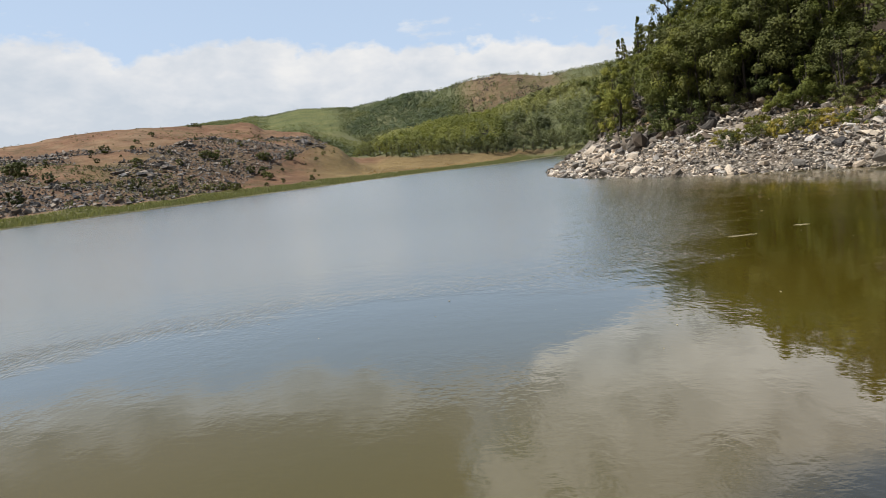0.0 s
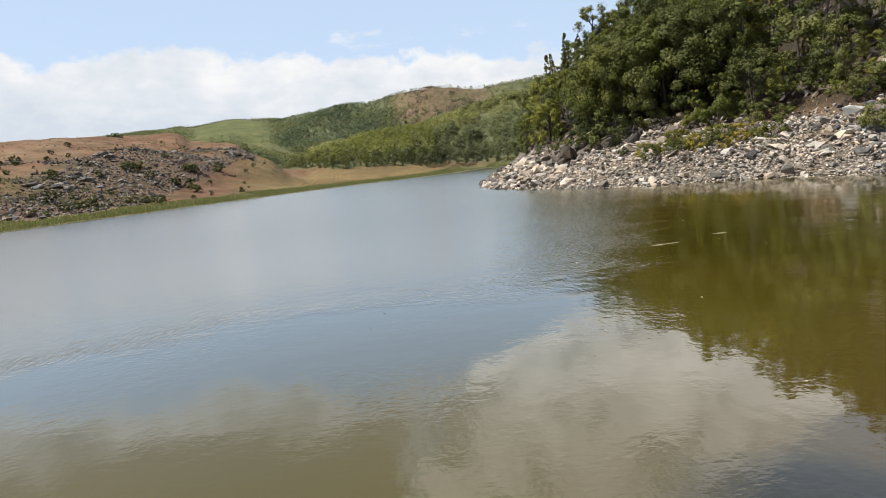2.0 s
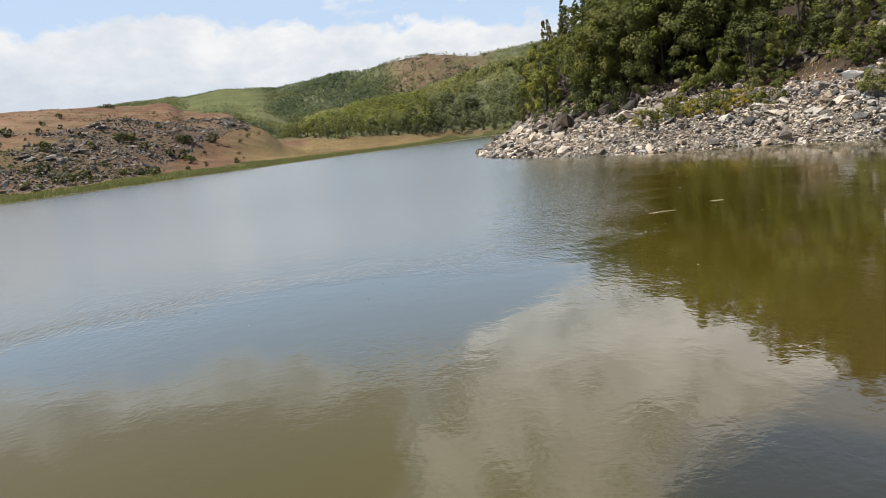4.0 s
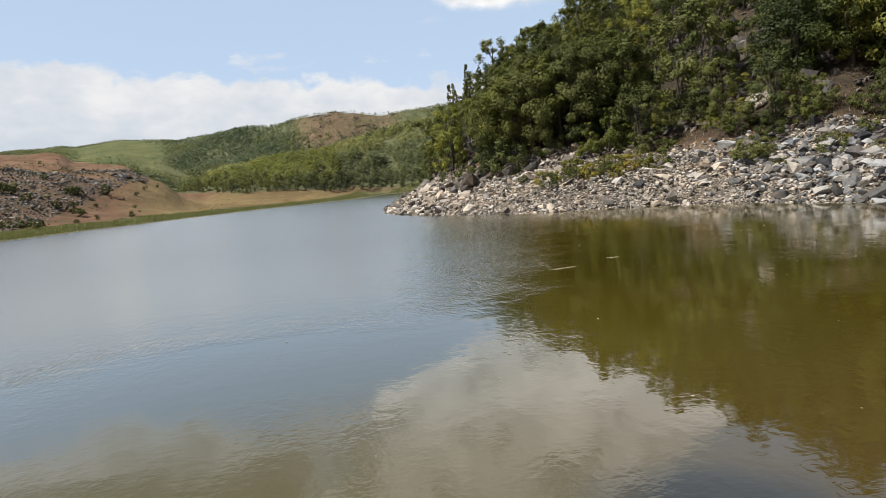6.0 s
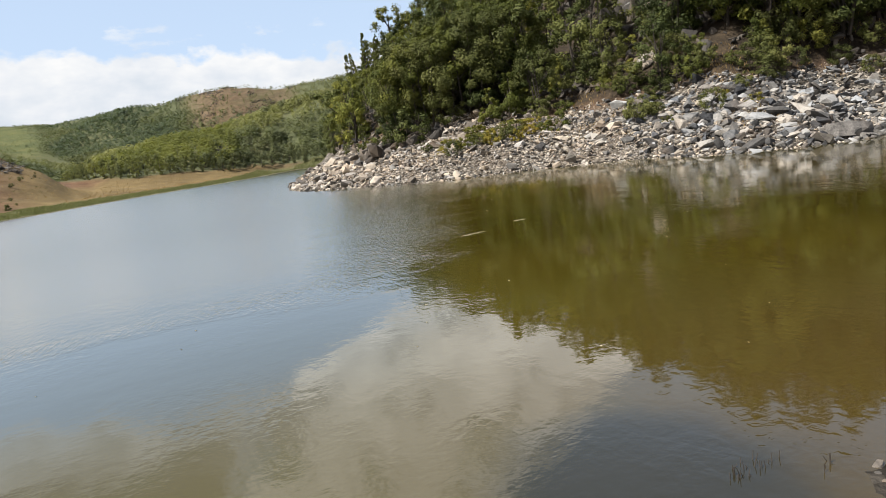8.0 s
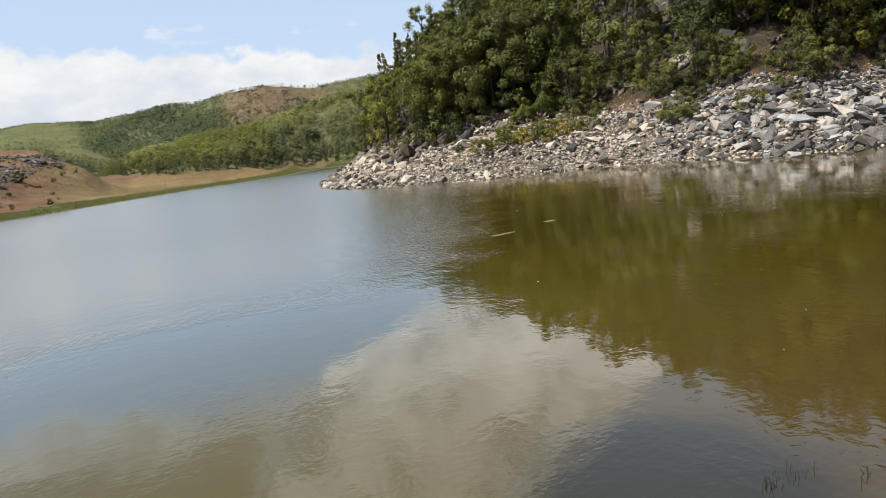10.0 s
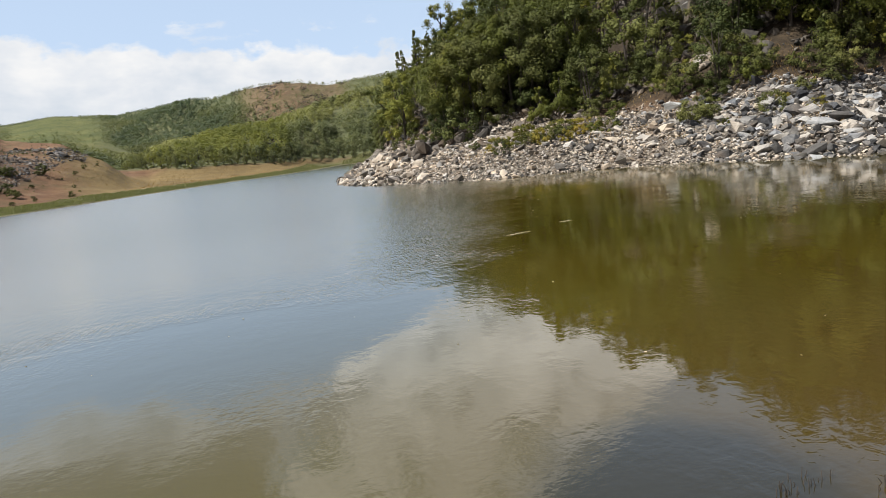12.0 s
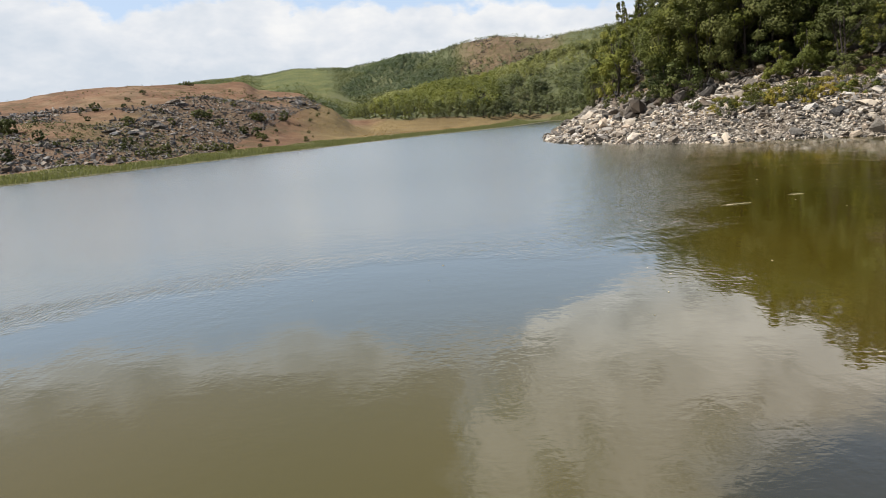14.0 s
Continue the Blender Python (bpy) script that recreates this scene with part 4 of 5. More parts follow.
def hillside_trees():
    rng = np.random.default_rng(21)
    broad = [tree_at_origin("tree", 40 + k, 7.0, 2.3, "round", 36, 180, 0.175, LEAF if k < 4 else OLIVE_LEAF,
                            "broadleaf tree in full green leaf on the steep bank" if k < 4 else "grey-green broadleaf tree on the steep bank", stems=1 + k % 3, low=0.02) for k in range(6)]
    bright = [tree_at_origin("tree", 340 + k, 6.8, 2.2, "round", 36, 180, 0.17, LIGHT_LEAF, "light yellow-green broadleaf tree on the steep bank", stems=2, low=0.02) for k in range(2)]
    broad_top = [tree_at_origin("tree", 240 + k, 7.2, 2.4, "round", 34, 95, 0.24, LEAF if k < 3 else OLIVE_LEAF,
                                "broadleaf tree in full green leaf high on the bank" if k < 3 else "grey-green broadleaf tree high on the bank", stems=1 + k % 2, low=0.02) for k in range(4)]
    dark = [tree_at_origin("tree", 440 + k, 7.2, 2.4, "round", 36, 150, 0.19, SHADED_LEAF, "dense broadleaf tree on the steep bank, its green darkened for shade", stems=2, low=0.02) for k in range(3)]
    spire = [tree_at_origin("poplar", 60 + k, 8.2, 0.6, "spire", 110, 60, 0.15, LEAF if k else OLIVE_LEAF, "slender dark green poplar on the hill crest", low=0.1) for k in range(3)]
    young = [tree_at_origin("young_tree", 70 + k, 3.6, 1.35, "cone", 46, 130, 0.125, LEAF, "young bright green tree at the edge of the stones", low=0.04) for k in range(2)]
    bush = [tree_at_origin("shrub", 80 + k, 1.7, 1.15, "round", 28, 80, 0.11, LEAF if k < 2 else OLIVE_LEAF, "low green leafy shrub among the stones", stems=3, low=0.02) for k in range(4)]
    gold = [tree_at_origin("yellow_shrub", 90 + k, 1.0, 0.85, "round", 22, 80, 0.095, YELLOW_LEAF, "low shrub with yellowing leaves on the stones", stems=3, low=0.02) for k in range(3)]

    def wooded(x, y, al, r):
        d = float(inland(np.array([x]), np.array([y]))[0])
        gap = float(value_noise(np.array([x / 11]), np.array([y / 11]), 51, 2)[0])
        lift = float(land(x, y))
        if d < 5 or lift < (2.8 if al < 16 else 3.9 if al < 36 else 4.3) or gap < -0.62 or (al > 42.5 and r < 58) or (38.3 < al < 42.0 and r < 65) or (19 < al < 31 and r < 60):
            return 0
        return 1.0

    for x, y in spread_out(rng, 9000, 10.4, 64, 50, 114, 3.5, wooded):
        al, r = math.degrees(math.atan2(x, y)), math.hypot(x, y)
        s = rng.uniform(0.65, 1.2) * (0.8 if al < 14.5 else 1.0) * (0.7 if r < 57 and al > 20 else 1.0) * (0.72 if r > 76 and al < 20 else 1.0)
        # leaf tone stands in for light and shade: paler uphill, darker to the right
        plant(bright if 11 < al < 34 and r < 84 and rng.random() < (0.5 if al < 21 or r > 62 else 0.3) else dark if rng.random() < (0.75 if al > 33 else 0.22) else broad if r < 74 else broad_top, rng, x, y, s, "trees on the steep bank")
    for al, r, s in ((16.1, 85, 0.95), (16.6, 88, 0.75), (17.5, 86, 0.9), (18.4, 88, 0.75), (19.4, 90, 0.7), (21.0, 92, 0.75), (22.6, 95, 0.85)):
        plant(spire, rng, r * math.sin(math.radians(al)), r * math.cos(math.radians(al)), s, "poplars on the crest")
    tall = [tree_at_origin("tall_tree", 160 + k, 9.0, 3.4, "round", 50, 210, 0.21, LEAF if k else SHADED_LEAF, "tall spreading green tree with deep shade beneath", stems=2, low=0.10) for k in range(2)]
    for al, r, s in ((43.4, 55, 0.75), (45.6, 56, 0.95), (47.9, 54.5, 0.9), (50.3, 55, 1.05), (52.8, 55.5, 0.95), (55.2, 57, 1.0), (57.8, 59, 1.0), (60.2, 62, 1.0), (44.6, 63, 0.95), (48.8, 62, 1.0), (53.6, 64, 1.0)):
        plant(tall, rng, r * math.sin(math.radians(al)), r * math.cos(math.radians(al)), s, "tall trees on the steep bank")
    drop_sources(tall)
    bare = [tree_at_origin("tall_tree", 170 + k, 8.8, 3.1, "round", 50, 220, 0.185, LEAF if k else OLIVE_LEAF, "tall green tree hanging over the stones, dark beneath", stems=3, low=0.26) for k in range(2)]
    for al, r, s in ((20.0, 57.5, 0.8), (21.2, 57, 0.85), (22.6, 56, 0.85), (24.2, 57, 0.9), (25.8, 56, 0.9), (27.4, 57, 0.9), (29.0, 57, 0.85), (30.6, 58, 0.85), (20.2, 60, 0.8), (23.4, 60, 0.85), (26.6, 60, 0.85), (29.8, 61, 0.85)):
        plant(bare, rng, r * math.sin(math.radians(al)), r * math.cos(math.radians(al)), s, "tall trees on the steep bank")
    drop_sources(bare)
    # undergrowth added as dark fill; its leaf colour stands in for tree shade
    under = [tree_at_origin("undergrowth", 180 + k, 2.6, 1.7, "round", 26, 110, 0.16, SHADED_LEAF, "added leafy undergrowth, tree shade painted in its dark colour", stems=3, low=0.02) for k in range(2)]
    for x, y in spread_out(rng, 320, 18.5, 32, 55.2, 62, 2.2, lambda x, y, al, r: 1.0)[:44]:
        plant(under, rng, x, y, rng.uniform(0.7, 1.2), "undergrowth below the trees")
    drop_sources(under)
    for x, y, s in ((25.9, 46.0, 1.0), (27.0, 46.6, 0.85), (24.7, 46.9, 0.75), (31.0, 46.0, 0.8), (44.7, 34.6, 0.7), (41.0, 34.2, 0.6)):
        plant(young, rng, x, y, s, "young trees at the edge of the stones")
    for x, y in spread_out(rng, 400, 36, 64, 48, 60, 2.6, lambda x, y, al, r: 4.2 < float(land(x, y)) < 9.5)[:44]:
        plant(bush, rng, x, y, rng.uniform(0.8, 1.4), "shrubs among the stones")
    for x, y, s in ((26.0, 39.4, 0.85), (29.3, 34.4, 1.05), (30.3, 34.2, 0.8), (31.9, 30.5, 0.75), (18.9, 41.9, 0.6), (18.7, 46.7, 0.5), (20.8, 41.6, 0.55), (22.2, 41.2, 0.6), (23.4, 41.0, 0.7), (25.6, 40.3, 0.5), (44.7, 33.1, 1.2), (39.8, 32.3, 1.15),
                    (38.1, 33.2, 1.0), (34.6, 35.8, 1.05), (36.0, 35.2, 0.9), (31.2, 44.5, 0.9), (33.2, 36.6, 0.9), (42.3, 33.6, 1.2), (43.5, 35.0, 1.1)):
        plant(bush, rng, x, y, s, "shrubs among the stones")
    for x, y in spread_out(rng, 1300, 11, 64, 44, 68, 1.9, lambda x, y, al, r: (2.5 if al < 19 else 3.2 + 0.5 * (al < 30)) < float(land(x, y)) < 6.6 and not 19 < al < 30):
        plant(bush, rng, x, y, rng.uniform(0.4, 1.15), "shrubs among the stones")
    for x, y, s in ((20.1, 42.4, 0.9), (21.6, 40.8, 1.1), (22.9, 40.0, 0.8), (19.5, 44.6, 0.8), (21.2, 42.9, 1.2), (22.4, 42.2, 0.8), (24.4, 40.4, 0.7), (25.2, 41.3, 1.0), (24.0, 41.9, 1.1), (26.1, 40.9, 0.6), (18.6, 43.6, 0.5), (32.4, 27.8, 0.6), (29.6, 32.0, 0.5), (31.2, 35.2, 0.7), (33.8, 31.6, 0.6)):
        plant(gold, rng, x, y, s, "yellowing shrubs on the stones")
    drop_sources(dark + bright + broad + broad_top + spire + young + bush + gold)


LEFT_BUSHES = [(-70.3, 133.6, 1.7), (-50.9, 104.8, 1.8), (-57.2, 119.5, 1.7), (-73.1, 108.1, 2.6), (-71.5, 108.0, 2.4), (-63.8, 102.8, 1.6), (-58.2, 85.6, 1.8), (-46.6, 99.6, 1.2),
               (-46.1, 102.1, 1.2), (-45.6, 103.4, 1.1), (-44.9, 105.3, 1.5), (-41.4, 109.4, 1.1), (-40.3, 109.9, 1.2), (-38.2, 109.0, 1.3), (-38.1, 112.7, 1.2), (-49.9, 134.5, 2.0),
               (-48.3, 135.1, 1.9), (-40.2, 142.4, 1.7), (-39.1, 143.3, 1.8), (-35.1, 147.9, 2.0), (-39.1, 129.2, 1.5), (-36.9, 130.4, 1.7), (-35.0, 127.3, 1.8), (-35.6, 107.2, 1.2),
               (-36.4, 112.3, 1.1), (-45.4, 91.9, 0.9), (-65.7, 136.5, 1.0), (-68.7, 153.3, 1.2), (-51.6, 125.3, 1.3), (-43.8, 129.8, 1.7), (-68.8, 145.0, 1.0), (-47.0, 150.3, 1.1),
               (-48.9, 139.2, 1.4), (-59.1, 103.9, 0.8)]


def left_hill():
    rng = np.random.default_rng(33)
    kinds = [tree_at_origin("bush", 110 + k, 1.0, 0.62, "round", 28, 72, 0.095, OLIVE_LEAF, "rounded dark green bush on the dry hillside", stems=3, low=0.03) for k in range(4)]
    for x, y, s in LEFT_BUSHES:
        plant(kinds, rng, x, y, s, "bushes on the dry hill")
    for x, y in spread_out(rng, 900, -38, -9, 90, 215, 5.0, lambda x, y, al, r: 12 < float(inland(np.array([x]), np.array([y]))[0]) < 60 and rng.random() < 0.4)[:50]:
        plant(kinds, rng, x, y, rng.uniform(0.4, 1.2), "bushes on the dry hill")
    # a lone clump on the skyline
    for al, s in ((-21.3, 0.6), (-20.9, 1.1), (-20.65, 1.2), (-20.35, 0.8)):
        plant(kinds, rng, 197 * math.sin(math.radians(al)), 197 * math.cos(math.radians(al)), s, "bushes on the dry hill")
    drop_sources(kinds)
    n = 15000
    al, r = rng.uniform(-40, -9, n), np.sqrt(rng.uniform(85**2, 225**2, n))
    x, y = r * np.sin(np.radians(al)), r * np.cos(np.radians(al))
    p = on_land(x, y)
    keep = (inland(x, y) > 12) & (rng.random(n) < 0.04 + smooth(-0.05, 0.35, value_noise(x / 30, y / 16, 63, 3)) * smooth(17, 11, p[:, 2]))
    p = p[keep]
    v, f = leaves(rng, p + (0, 0, 0.08), rng.uniform(0.15, 0.6, len(p)), 16, 0.18, core=p.mean(0) - (0, 0, 60))
    tagged(new("tussocks", mesh_np("tussocks", v, f, OLIVE_LEAF)), "low olive tussocks over the dry slope", "grass", kind="stuff")
    # scree on the lower slope, in drifts
    n = 62000
    al, r = rng.uniform(-42, -8, n), np.sqrt(rng.uniform(80**2, 235**2, n))
    x, y = r * np.sin(np.radians(al)), r * np.cos(np.radians(al))
    d = inland(x, y)
    keep = (d > 12) & (rng.random(n) < smooth(0.04, 0.2, scree_drift(x, y, land(x, y))))
    x, y = x[keep], y[keep]
    size = np.clip(np.exp(rng.normal(np.log(0.40), 0.5, len(x))), 0.18, 1.5)
    me = scatter_blocks("scree", on_land(x, y), size, 0.4, SCREE_ROCK, 34, 0.2, CHIPS)
    tagged(new("scree", me), "dark brown-grey stones strewn over the dry slope", "stones", kind="stuff")
    for k, (x, y, w) in enumerate(((-58.6, 145.9, 5.0), (-53.3, 158.0, 3.0), (-53.3, 115.3, 4.0), (-53.5, 122.3, 4.6), (-57.8, 113.9, 3.6), (-36.4, 171.2, 5.0), (-32.8, 173.7, 3.4))):
        outcrop(x, y, w * 0.75, w * 0.4, 3 + k, SCREE_ROCK, "low dark rock outcrop in the dry hillside")


def grove(name, x, y, h, w, each, size, mat, label, rng):
    """A wood of small crowns, each a shell of leaf sprays round its stem."""
    k = len(x) * each
    foot = np.repeat(on_land(x, y), each, 0)
    hh, ww = np.repeat(h, each), np.repeat(w, each)
    u, ang = rng.random(k) ** 0.8, rng.uniform(0, 2 * np.pi, k)
    prof = np.sqrt(np.clip(1 - ((u - 0.42) / 0.6) ** 2, 0.04, 1)) * rng.uniform(0.55, 1.0, k)
    p = foot + np.stack([ww * prof * np.cos(ang), ww * prof * np.sin(ang), u * hh], 1)
    nrm = np.stack([np.cos(ang) * 0.9, np.sin(ang) * 0.9, 0.7 + 1.1 * u], 1) + rng.normal(0, 0.22, (k, 3))
    nrm /= np.linalg.norm(nrm, axis=1, keepdims=True)
    t = np.cross(nrm, rng.normal(0, 1, (k, 3)))
    t /= np.linalg.norm(t, axis=1, keepdims=True)
    b = np.cross(nrm, t)
    s = (rng.uniform(0.7, 1.3, k) * size * np.sqrt(hh * ww))[:, None]
    v = np.stack([p - t * s / 2 + b * s * 0.4, p - t * s / 2 - b * s * 0.4, p + t * s * 0.6], 1).reshape(-1, 3)
    return tagged(new(name, mesh_np(name, v, np.arange(3 * k).reshape(-1, 3), mat)), label, "woodland", kind="stuff")


def far_woodland():
    rng = np.random.default_rng(45)
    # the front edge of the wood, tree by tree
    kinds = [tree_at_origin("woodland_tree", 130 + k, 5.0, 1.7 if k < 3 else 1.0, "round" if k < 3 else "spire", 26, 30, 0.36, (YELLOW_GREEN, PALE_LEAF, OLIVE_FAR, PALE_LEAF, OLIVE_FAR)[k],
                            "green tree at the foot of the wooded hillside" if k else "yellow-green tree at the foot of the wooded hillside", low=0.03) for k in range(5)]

    def edge(x, y, al, r):
        e = float(sight(np.array([x]), np.array([y]))[2][0]) - float(wood_foot(al))
        return 1.0 if 0 < e < 0.8 else 0

    for x, y in spread_out(rng, 9000, -7.9, 13.5, 170, 300, 2.3, edge)[:270]:
        al = math.degrees(math.atan2(x, y))
        plant(kinds[:2] + kinds[3:4] if al + rng.normal(0, 1.2) < 3.4 else kinds[2:3] + kinds[4:], rng, x, y, rng.uniform(0.45, 0.95), "trees at the foot of the wooded hill")
    drop_sources(kinds)
    # the spur behind them
    n = 4300
    al, r = rng.uniform(-8, 16, n), np.sqrt(rng.uniform(180**2, 305**2, n))
    x, y = r * np.sin(np.radians(al)), r * np.cos(np.radians(al))
    al, r, e = sight(x, y)
    keep = (e > wood_foot(al) + 0.5) & (value_noise(x / 14, y / 14, 77, 3) > -0.55)
    x, y, al, r, e = x[keep], y[keep], al[keep], r[keep], e[keep]
    h = rng.uniform(2.0, 4.2, len(x)) * (1 + 0.35 * value_noise(x / 25, y / 25, 78, 2))
    slim = rng.random(len(x)) < 0.6
    w = h * np.where(slim, 0.26, 0.5)
    sunny = (al < 4.5 + 2.5 * value_noise(x / 30, y / 30, 79, 3)) & (e < 0.9 + 0.30 * (al + 7))
    pale = ~sunny & (e > 1.8 + 0.14 * al + 0.8 * value_noise(x / 20, y / 20, 80, 3))
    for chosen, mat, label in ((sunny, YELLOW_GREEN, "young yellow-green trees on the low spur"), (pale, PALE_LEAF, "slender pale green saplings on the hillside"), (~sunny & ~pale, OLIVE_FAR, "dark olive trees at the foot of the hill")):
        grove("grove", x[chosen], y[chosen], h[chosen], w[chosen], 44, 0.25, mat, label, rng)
    # the hills behind
    n = 80000
    al = rng.uniform(-24, 17, n)
    r = 285 + 690 * rng.random(n) ** 1.2
    x, y = r * np.sin(np.radians(al)), r * np.cos(np.radians(al))
    al, r, e = sight(x, y)
    ridge = np.interp(al, [v[0] for v in HILL_BACK], [v[2] for v in HILL_BACK])
    glade = value_noise(x / 55, y / 55, 71, 3)
    bare = smooth(1.5, 3.5, al) * smooth(11.5, 9.5, al) * smooth(0.72, 0.84, r / ridge + 0.12 * glade)
    meadow = glades(x, y)
    keep = (r < ridge * 1.05) & (glade > -0.65) & (rng.random(n) > bare * 0.75) & (rng.random(n) > meadow * 0.80) & (e > 0.5)
    x, y, al, r, e = (v[keep][:25000] for v in (x, y, al, r, e))
    h = rng.uniform(1.7, 3.6, len(x)) * (1 - 0.3 * smooth(400, 700, r)) * (1 + 0.5 * value_noise(x / 35, y / 35, 73, 3)) * (1 - 0.55 * glades(x, y)) * (1 - 0.5 * smooth(0.86, 0.97, r / np.interp(al, [v[0] for v in HILL_BACK], [v[2] for v in HILL_BACK])))
    crest = (rng.random(len(x)) < 0.02) & (al > -6) & (al < 4) & (r > 400)
    h[crest] *= 1.4
    w = h * np.where(rng.random(len(x)) < 0.35, 0.28, 0.58)
    patch = value_noise(x / 40, y / 40, 74, 4)
    deep = (smooth(-8.5, -6, al + 2.5 * patch) * smooth(1.5, -1.5, al + 5 * patch + 0.5 * (e - 4)) * smooth(2.0, 3.2, e + patch) > 0.5) | (patch > 0.42)
    pale = ~deep & ((patch < -0.2) | ((al > 2) & (e > 4.0 + 0.12 * al + 1.5 * patch)))
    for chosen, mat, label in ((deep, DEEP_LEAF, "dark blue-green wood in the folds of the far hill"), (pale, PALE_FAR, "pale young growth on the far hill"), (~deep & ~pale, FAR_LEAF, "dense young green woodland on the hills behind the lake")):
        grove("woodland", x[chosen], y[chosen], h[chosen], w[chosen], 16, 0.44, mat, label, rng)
    outcrop(18.2 * 0.97, 244 * 0.97, 6.0, 4.2, 2, DARK_ROCK, "black rock crag at the foot of the wood")
    n = 8000
    al, rr = rng.uniform(1.5, 11.0, n), rng.uniform(0.70, 1.0, n)
    rr = rr * np.interp(al, [v[0] for v in HILL_BACK], [v[2] for v in HILL_BACK])
    x, y = rr * np.sin(np.radians(al)), rr * np.cos(np.radians(al))
    keep = value_noise(x / 18, y / 18, 75, 3) > 0.0
    x, y = x[keep], y[keep]
    me = scatter_blocks("hilltop_stones", on_land(x, y), np.clip(np.exp(rng.normal(-0.35, 0.4, len(x))), 0.3, 2), 0.4, DARK_ROCK, 36, 0.2, CHIPS)
    tagged(new("hilltop_stones", me), "brown stones on the bare hilltop", "stones", kind="stuff")


def blades(name, x, y, height, width, lean, mat, label, rng):
    n = len(x)
    p = on_land(x, y)
    p[:, 2] = np.maximum(p[:, 2], -0.25)
    ang = rng.uniform(0, 2 * np.pi, n)
    side = np.stack([np.cos(ang), np.sin(ang), np.zeros(n)], 1) * (width / 2)[:, None]
    tip = p + np.stack([rng.normal(0, lean, n) * height, rng.normal(0, lean, n) * height, height], 1)
    mid = p * 0.45 + tip * 0.55 + np.stack([np.zeros(n), np.zeros(n), 0.05 * height], 1)
    v = np.stack([p - side, p + side, mid + side * 0.7, mid - side * 0.7, tip + side * 0.1, tip - side * 0.1], 1).reshape(-1, 3)
    f = np.array([[0, 1, 2, 3], [3, 2, 4, 5]])
    f = (f[None] + (np.arange(n) * 6)[:, None, None]).reshape(-1, 4)
    return tagged(new(name, mesh_np(name, v, f, mat)), label, "grass", kind="stuff")


def shore_sedge():
    rng = np.random.default_rng(55)
    pts = SHORE[[*range(-12, 0), 0, 1]]
    seg = np.linalg.norm(np.diff(pts, axis=0), axis=1)
    n = 50000
    k = rng.choice(len(seg), n, p=seg / seg.sum())
    u = rng.random(n)[:, None]
    a, b = pts[k], pts[k + 1]
    e = (b - a) / seg[k][:, None]
    out = np.stack([-e[:, 1], e[:, 0]], 1)
    depth = rng.uniform(-1.0, 10.5, n)
    p = a + (b - a) * u
    q = p + out * depth[:, None]
    flip = inland(q[:, 0], q[:, 1]) * np.sign(depth) < 0
    q[flip] = p[flip] - out[flip] * depth[flip][:, None]
    tall = rng.uniform(0.35, 0.65, n) * (1.0 - 0.5 * smooth(2.5, 9, depth)) * (0.8 + 0.35 * value_noise(q[:, 0] / 3, q[:, 1] / 3, 81, 3))
    blades("sedge", q[:, 0], q[:, 1], tall, rng.uniform(0.09, 0.20, n), 0.34, REED, "green sedge and rushes along the far shore", rng)
    # the pale dry feet of the stems at the water's edge
    n = 12000
    k = rng.choice(len(seg), n, p=seg / seg.sum())
    u = rng.random(n)[:, None]
    p = pts[k] + (pts[k + 1] - pts[k]) * u
    e = (pts[k + 1] - pts[k]) / seg[k][:, None]
    out = np.stack([-e[:, 1], e[:, 0]], 1) * rng.uniform(1.05, 1.4, n)[:, None]
    q = p + out
    wet = inland(q[:, 0], q[:, 1]) < 0
    q[~wet] = p[~wet] - out[~wet]
    blades("pale_stems", q[:, 0], q[:, 1], rng.uniform(0.30, 0.42, n), rng.uniform(0.12, 0.22, n), 0.1, STEM, "pale dry stem bases along the water's edge", rng)
    # dry grass between the sedge and the wood
    n = 9000
    al, r = rng.uniform(-13, 10, n), rng.uniform(150, 290, n)
    x, y = r * np.sin(np.radians(al)), r * np.cos(np.radians(al))
    d = inland(x, y)
    keep = (d > 7) & (d < 44)
    x, y = x[keep], y[keep]
    blades("meadow_grass", x, y, rng.uniform(0.12, 0.3, len(x)), rng.uniform(0.08, 0.2, len(x)), 0.6, STRAW, "dry golden-brown meadow grass below the wood", rng)
    # dry tufts among the stones
    n = 22000
    al, r = rng.uniform(10, 63, n), rng.uniform(36, 68, n)
    x, y = r * np.sin(np.radians(al)), r * np.cos(np.radians(al))
    d = inland(x, y)
    keep = (d > 2.5) & (land(x, y) < 8) & (value_noise(x / 2.2, y / 2.2, 83, 2) > 0.25 - 0.25 * smooth(3, 4.5, land(x, y)))
    x, y = x[keep], y[keep]
    blades("dry_grass", x, y, rng.uniform(0.10, 0.30, len(x)), rng.uniform(0.03, 0.06, len(x)), 0.45, STRAW, "dry straw-coloured grass tufts among stones", rng)


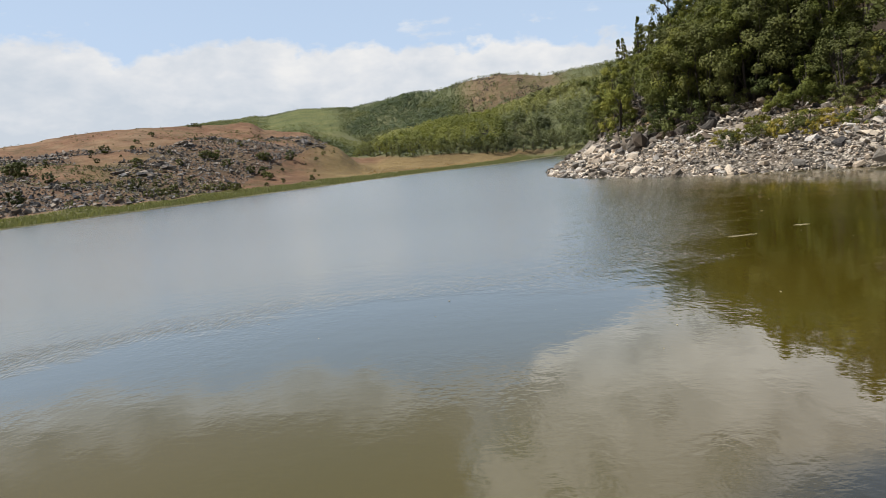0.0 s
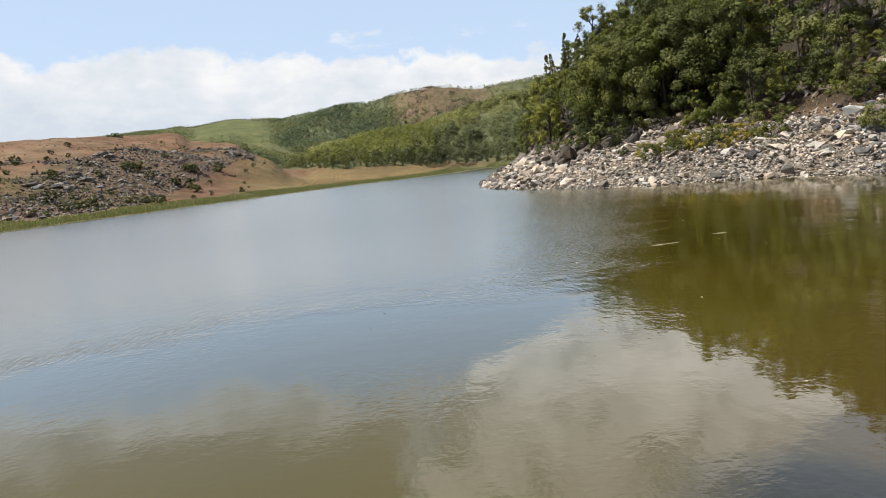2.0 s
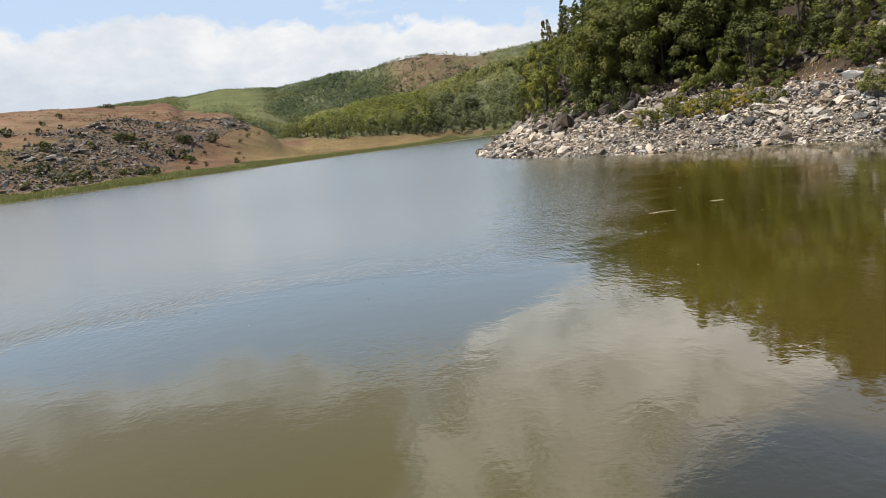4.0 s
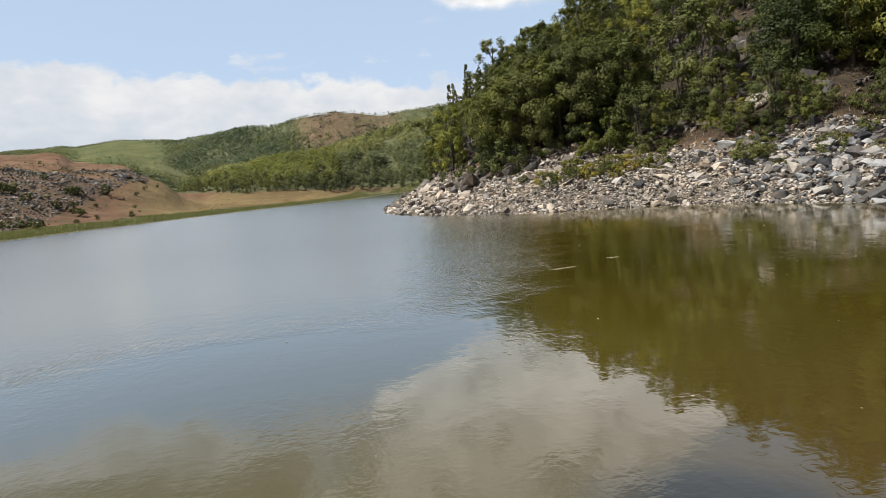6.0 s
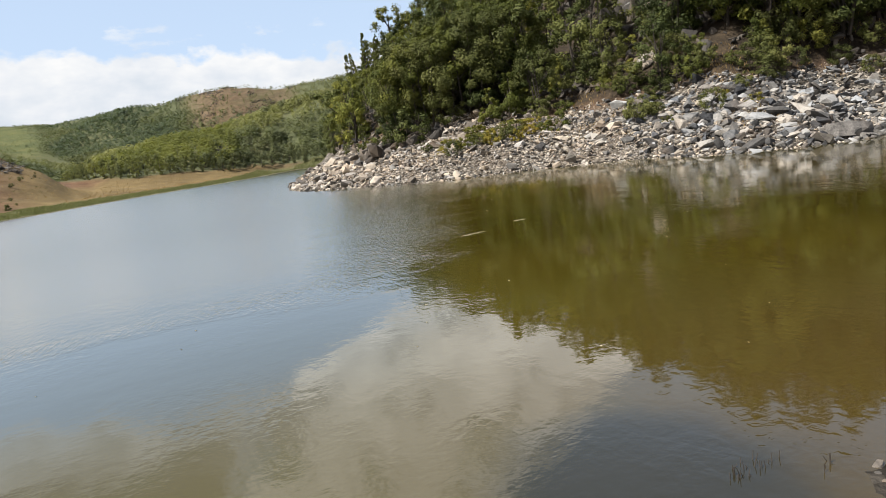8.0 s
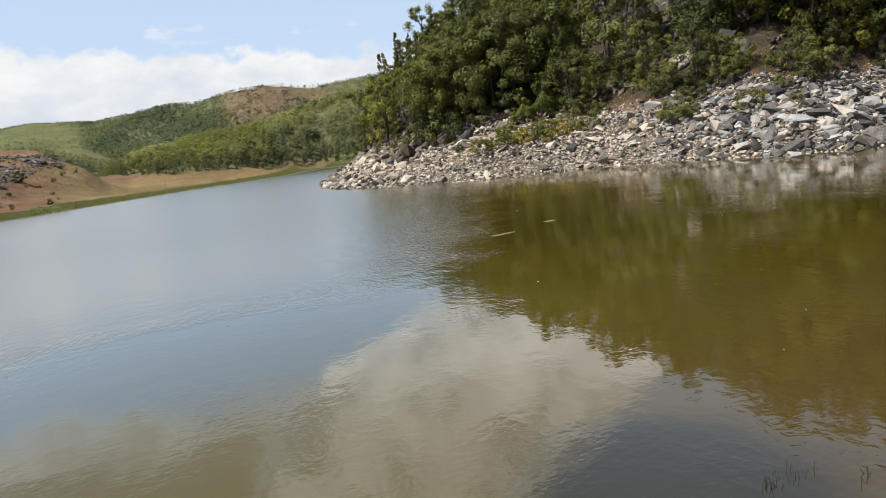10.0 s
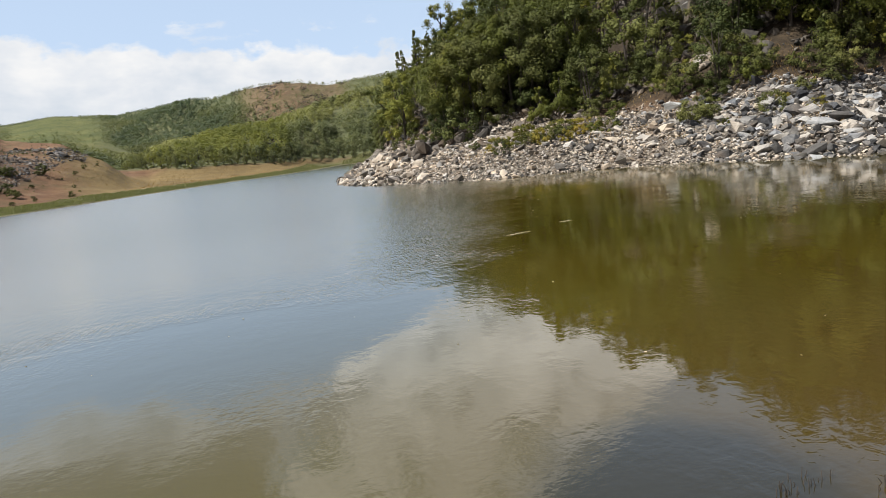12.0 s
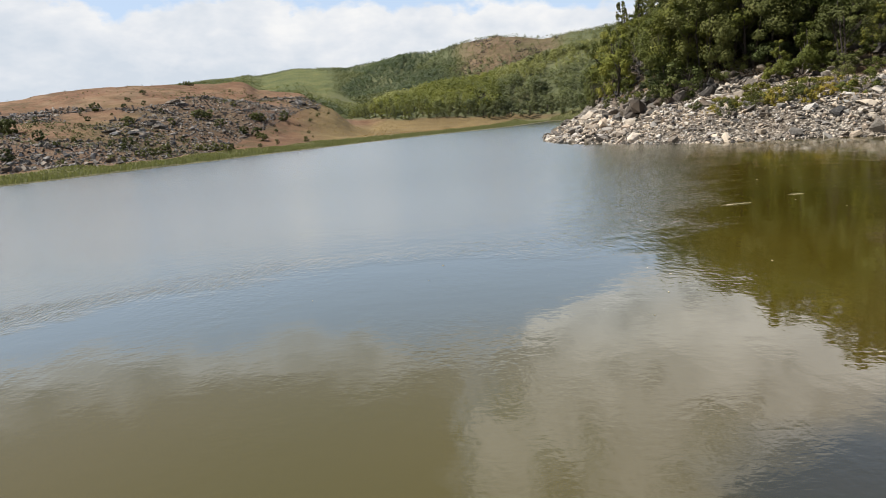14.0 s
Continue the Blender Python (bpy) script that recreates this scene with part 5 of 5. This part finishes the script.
def near_shore():
    rng = np.random.default_rng(65)
    # stones at the corner of the near bank
    for k, (x, y, s) in enumerate(((4.07, 2.66, 0.12), (4.20, 2.60, 0.09), (4.75, 2.45, 0.30), (4.05, 2.45, 0.12), (5.0, 2.5, 0.26), (3.92, 2.50, 0.07), (3.98, 2.60, 0.06), (4.35, 2.40, 0.2))):
        boulder(x, y, s, 400 + k, PALE_ROCK if k == 0 else DARK_ROCK, "small pale stone at the edge of the near bank" if k == 0 else "small dark wet stone at the edge of the near bank", 0.12, "stones of the near bank", 0.3)
    # dead rush stalks in the shallows
    for cx, cy, count, wide in ((3.34, 3.12, 26, 0.10), (3.82, 2.84, 6, 0.06)):
        pieces = []
        for _ in range(count):
            x, y = rng.normal(0, wide), rng.normal(0, wide * 0.5)
            h = rng.uniform(0.015, 0.075)
            pieces.append(tube([(x, y, -0.35), (x + rng.normal(0, 0.006), y, 0.0), (x + rng.normal(0, 0.008), y + rng.normal(0, 0.006), h)], 0.0055, 0.0025, 4))
        ob = new("rush_clump", mesh_np("rush_clump", *joined(pieces), BARK))
        ob.location = (cx, cy, 0.0)
        tagged(ob, "dead dark rush stalks standing in shallow water", "rushes", "rush clumps")


def floating_bits():
    """Small pale leaves and froth that lie on the water."""
    rng = np.random.default_rng(75)
    m, nt, bsdf, out = material("pale floating leaf")
    n = noise_tex(nt, place_of(nt), 30.0, 3.0)
    nt.links.new(ramp(nt, n, [(0.3, (0.20, 0.17, 0.09)), (0.7, (0.45, 0.41, 0.28))]), bsdf.inputs["Base Color"])
    spots = [(rng.uniform(8, 54), rng.uniform(7, 30)) for _ in range(30)] + [(rng.uniform(-25, 10), rng.uniform(5, 12)) for _ in range(4)]
    spots += [(math.degrees(math.atan2(x, y)), math.hypot(x, y)) for x, y in ((9.3, 16.4), (6.7, 5.7), (9.1, 16.3))]
    for al, r in spots:
        s = rng.uniform(0.010, 0.024) * (0.5 + r / 16)
        ring = [(s * math.cos(a) * rng.uniform(0.7, 1.2), s * 0.5 * math.sin(a) * rng.uniform(0.7, 1.2), 0.004 + 0.15 * s * abs(math.cos(a))) for a in np.arange(8) * math.pi / 4]
        v = np.array([(0, 0, 0.006)] + ring + [(p[0], p[1], p[2] - 0.004) for p in ring] + [(0, 0, 0.001)])
        f = [(0, 1 + i, 1 + (i + 1) % 8) for i in range(8)] + [(17, 9 + (i + 1) % 8, 9 + i) for i in range(8)]
        ob = new("floating_leaf", mesh_np("floating_leaf", v, np.array(f), m))
        ob.location = (r * math.sin(math.radians(al)), r * math.cos(math.radians(al)), 0.0)
        ob.rotation_euler = (0, 0, rng.uniform(0, 6.28))
        tagged(ob, "small pale leaf floating on the water", "leaf", "floating leaves")
    # a thin drift of froth
    for x0, y0, x1, y1 in ((6.9, 15.6, 7.65, 15.65), (9.0, 16.45, 9.4, 16.4)):
        steps = 26
        u = np.linspace(0, 1, steps)
        wide = 0.014 * np.sin(np.pi * np.clip(u, 0.02, 0.98)) * rng.uniform(0.25, 1.6, steps)
        mid = np.stack([(u - 0.5) * (x1 - x0), (u - 0.5) * (y1 - y0) + rng.normal(0, 0.02, steps), np.full(steps, 0.012)], 1)
        side = np.stack([np.zeros(steps), wide, np.full(steps, -0.009)], 1)
        v = np.concatenate([mid - side * (1, 1, -1), mid, mid + side])
        a = np.arange(steps - 1)
        f = np.concatenate([np.stack([a, a + 1, a + 1 + steps, a + steps], 1), np.stack([a + steps, a + 1 + steps, a + 1 + 2 * steps, a + 2 * steps], 1)])
        ob = new("froth_streak", mesh_np("froth_streak", v, f, m))
        ob.location = ((x0 + x1) / 2, (y0 + y1) / 2, 0.0)
        tagged(ob, "thin pale streak of froth floating on the water", "froth", "froth streaks")


def slope_stones():
    """Broken rock that shows between the trees of the steep bank, its colour darkened for shade."""
    rng = np.random.default_rng(95)
    n = 7500
    al, r = rng.uniform(14, 64, n), np.sqrt(rng.uniform(50**2, 100**2, n))
    x, y = r * np.sin(np.radians(al)), r * np.cos(np.radians(al))
    p = on_land(x, y)
    keep = (p[:, 2] > 3.2) & (value_noise(x / 5, y / 5, 97, 3) > -0.1)
    p = p[keep]
    size = np.clip(np.exp(rng.normal(np.log(0.6), 0.5, len(p))), 0.2, 2.0)
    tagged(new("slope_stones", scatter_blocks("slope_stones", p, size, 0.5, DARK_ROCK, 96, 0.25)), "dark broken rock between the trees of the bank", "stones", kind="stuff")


shore_boulders()
shore_slab(31.6, 21.9, 4.4, 2.6, 0.7, 0.5, 0.12)
slope_stones()
outcrop(39.9, 47.4, 3.8, 4.8, 1, CRAG_ROCK, "dark grey crag among the hillside trees")
outcrop(34.4, 45.6, 2.6, 2.2, 7, CRAG_ROCK, "grey ledge of broken rock above the stony shore")
outcrop(35.8, 40.6, 2.4, 1.6, 8, PALE_ROCK, "pale ledge of broken rock above the stony shore")
boulder(31.0, 38.3, 2.1, 12, WHITE_ROCK, "big pale whitish rock at the top of the stones", 0.06, flatness=0.5)
# dark ledges below the trees, their rock tone lowered further for shade
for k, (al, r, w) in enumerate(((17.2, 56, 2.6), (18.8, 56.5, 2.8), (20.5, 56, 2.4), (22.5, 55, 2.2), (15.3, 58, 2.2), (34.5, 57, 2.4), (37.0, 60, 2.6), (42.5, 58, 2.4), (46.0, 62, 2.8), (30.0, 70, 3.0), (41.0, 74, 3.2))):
    outcrop(r * math.sin(math.radians(al)), r * math.cos(math.radians(al)), w, w * 0.8, 30 + k, DARK_ROCK, "dark rock outcrop under the hillside trees, toned down for shade")
hillside_trees()
left_hill()
far_woodland()
near_shore()
floating_bits()
shore_sedge()
shore_rubble()
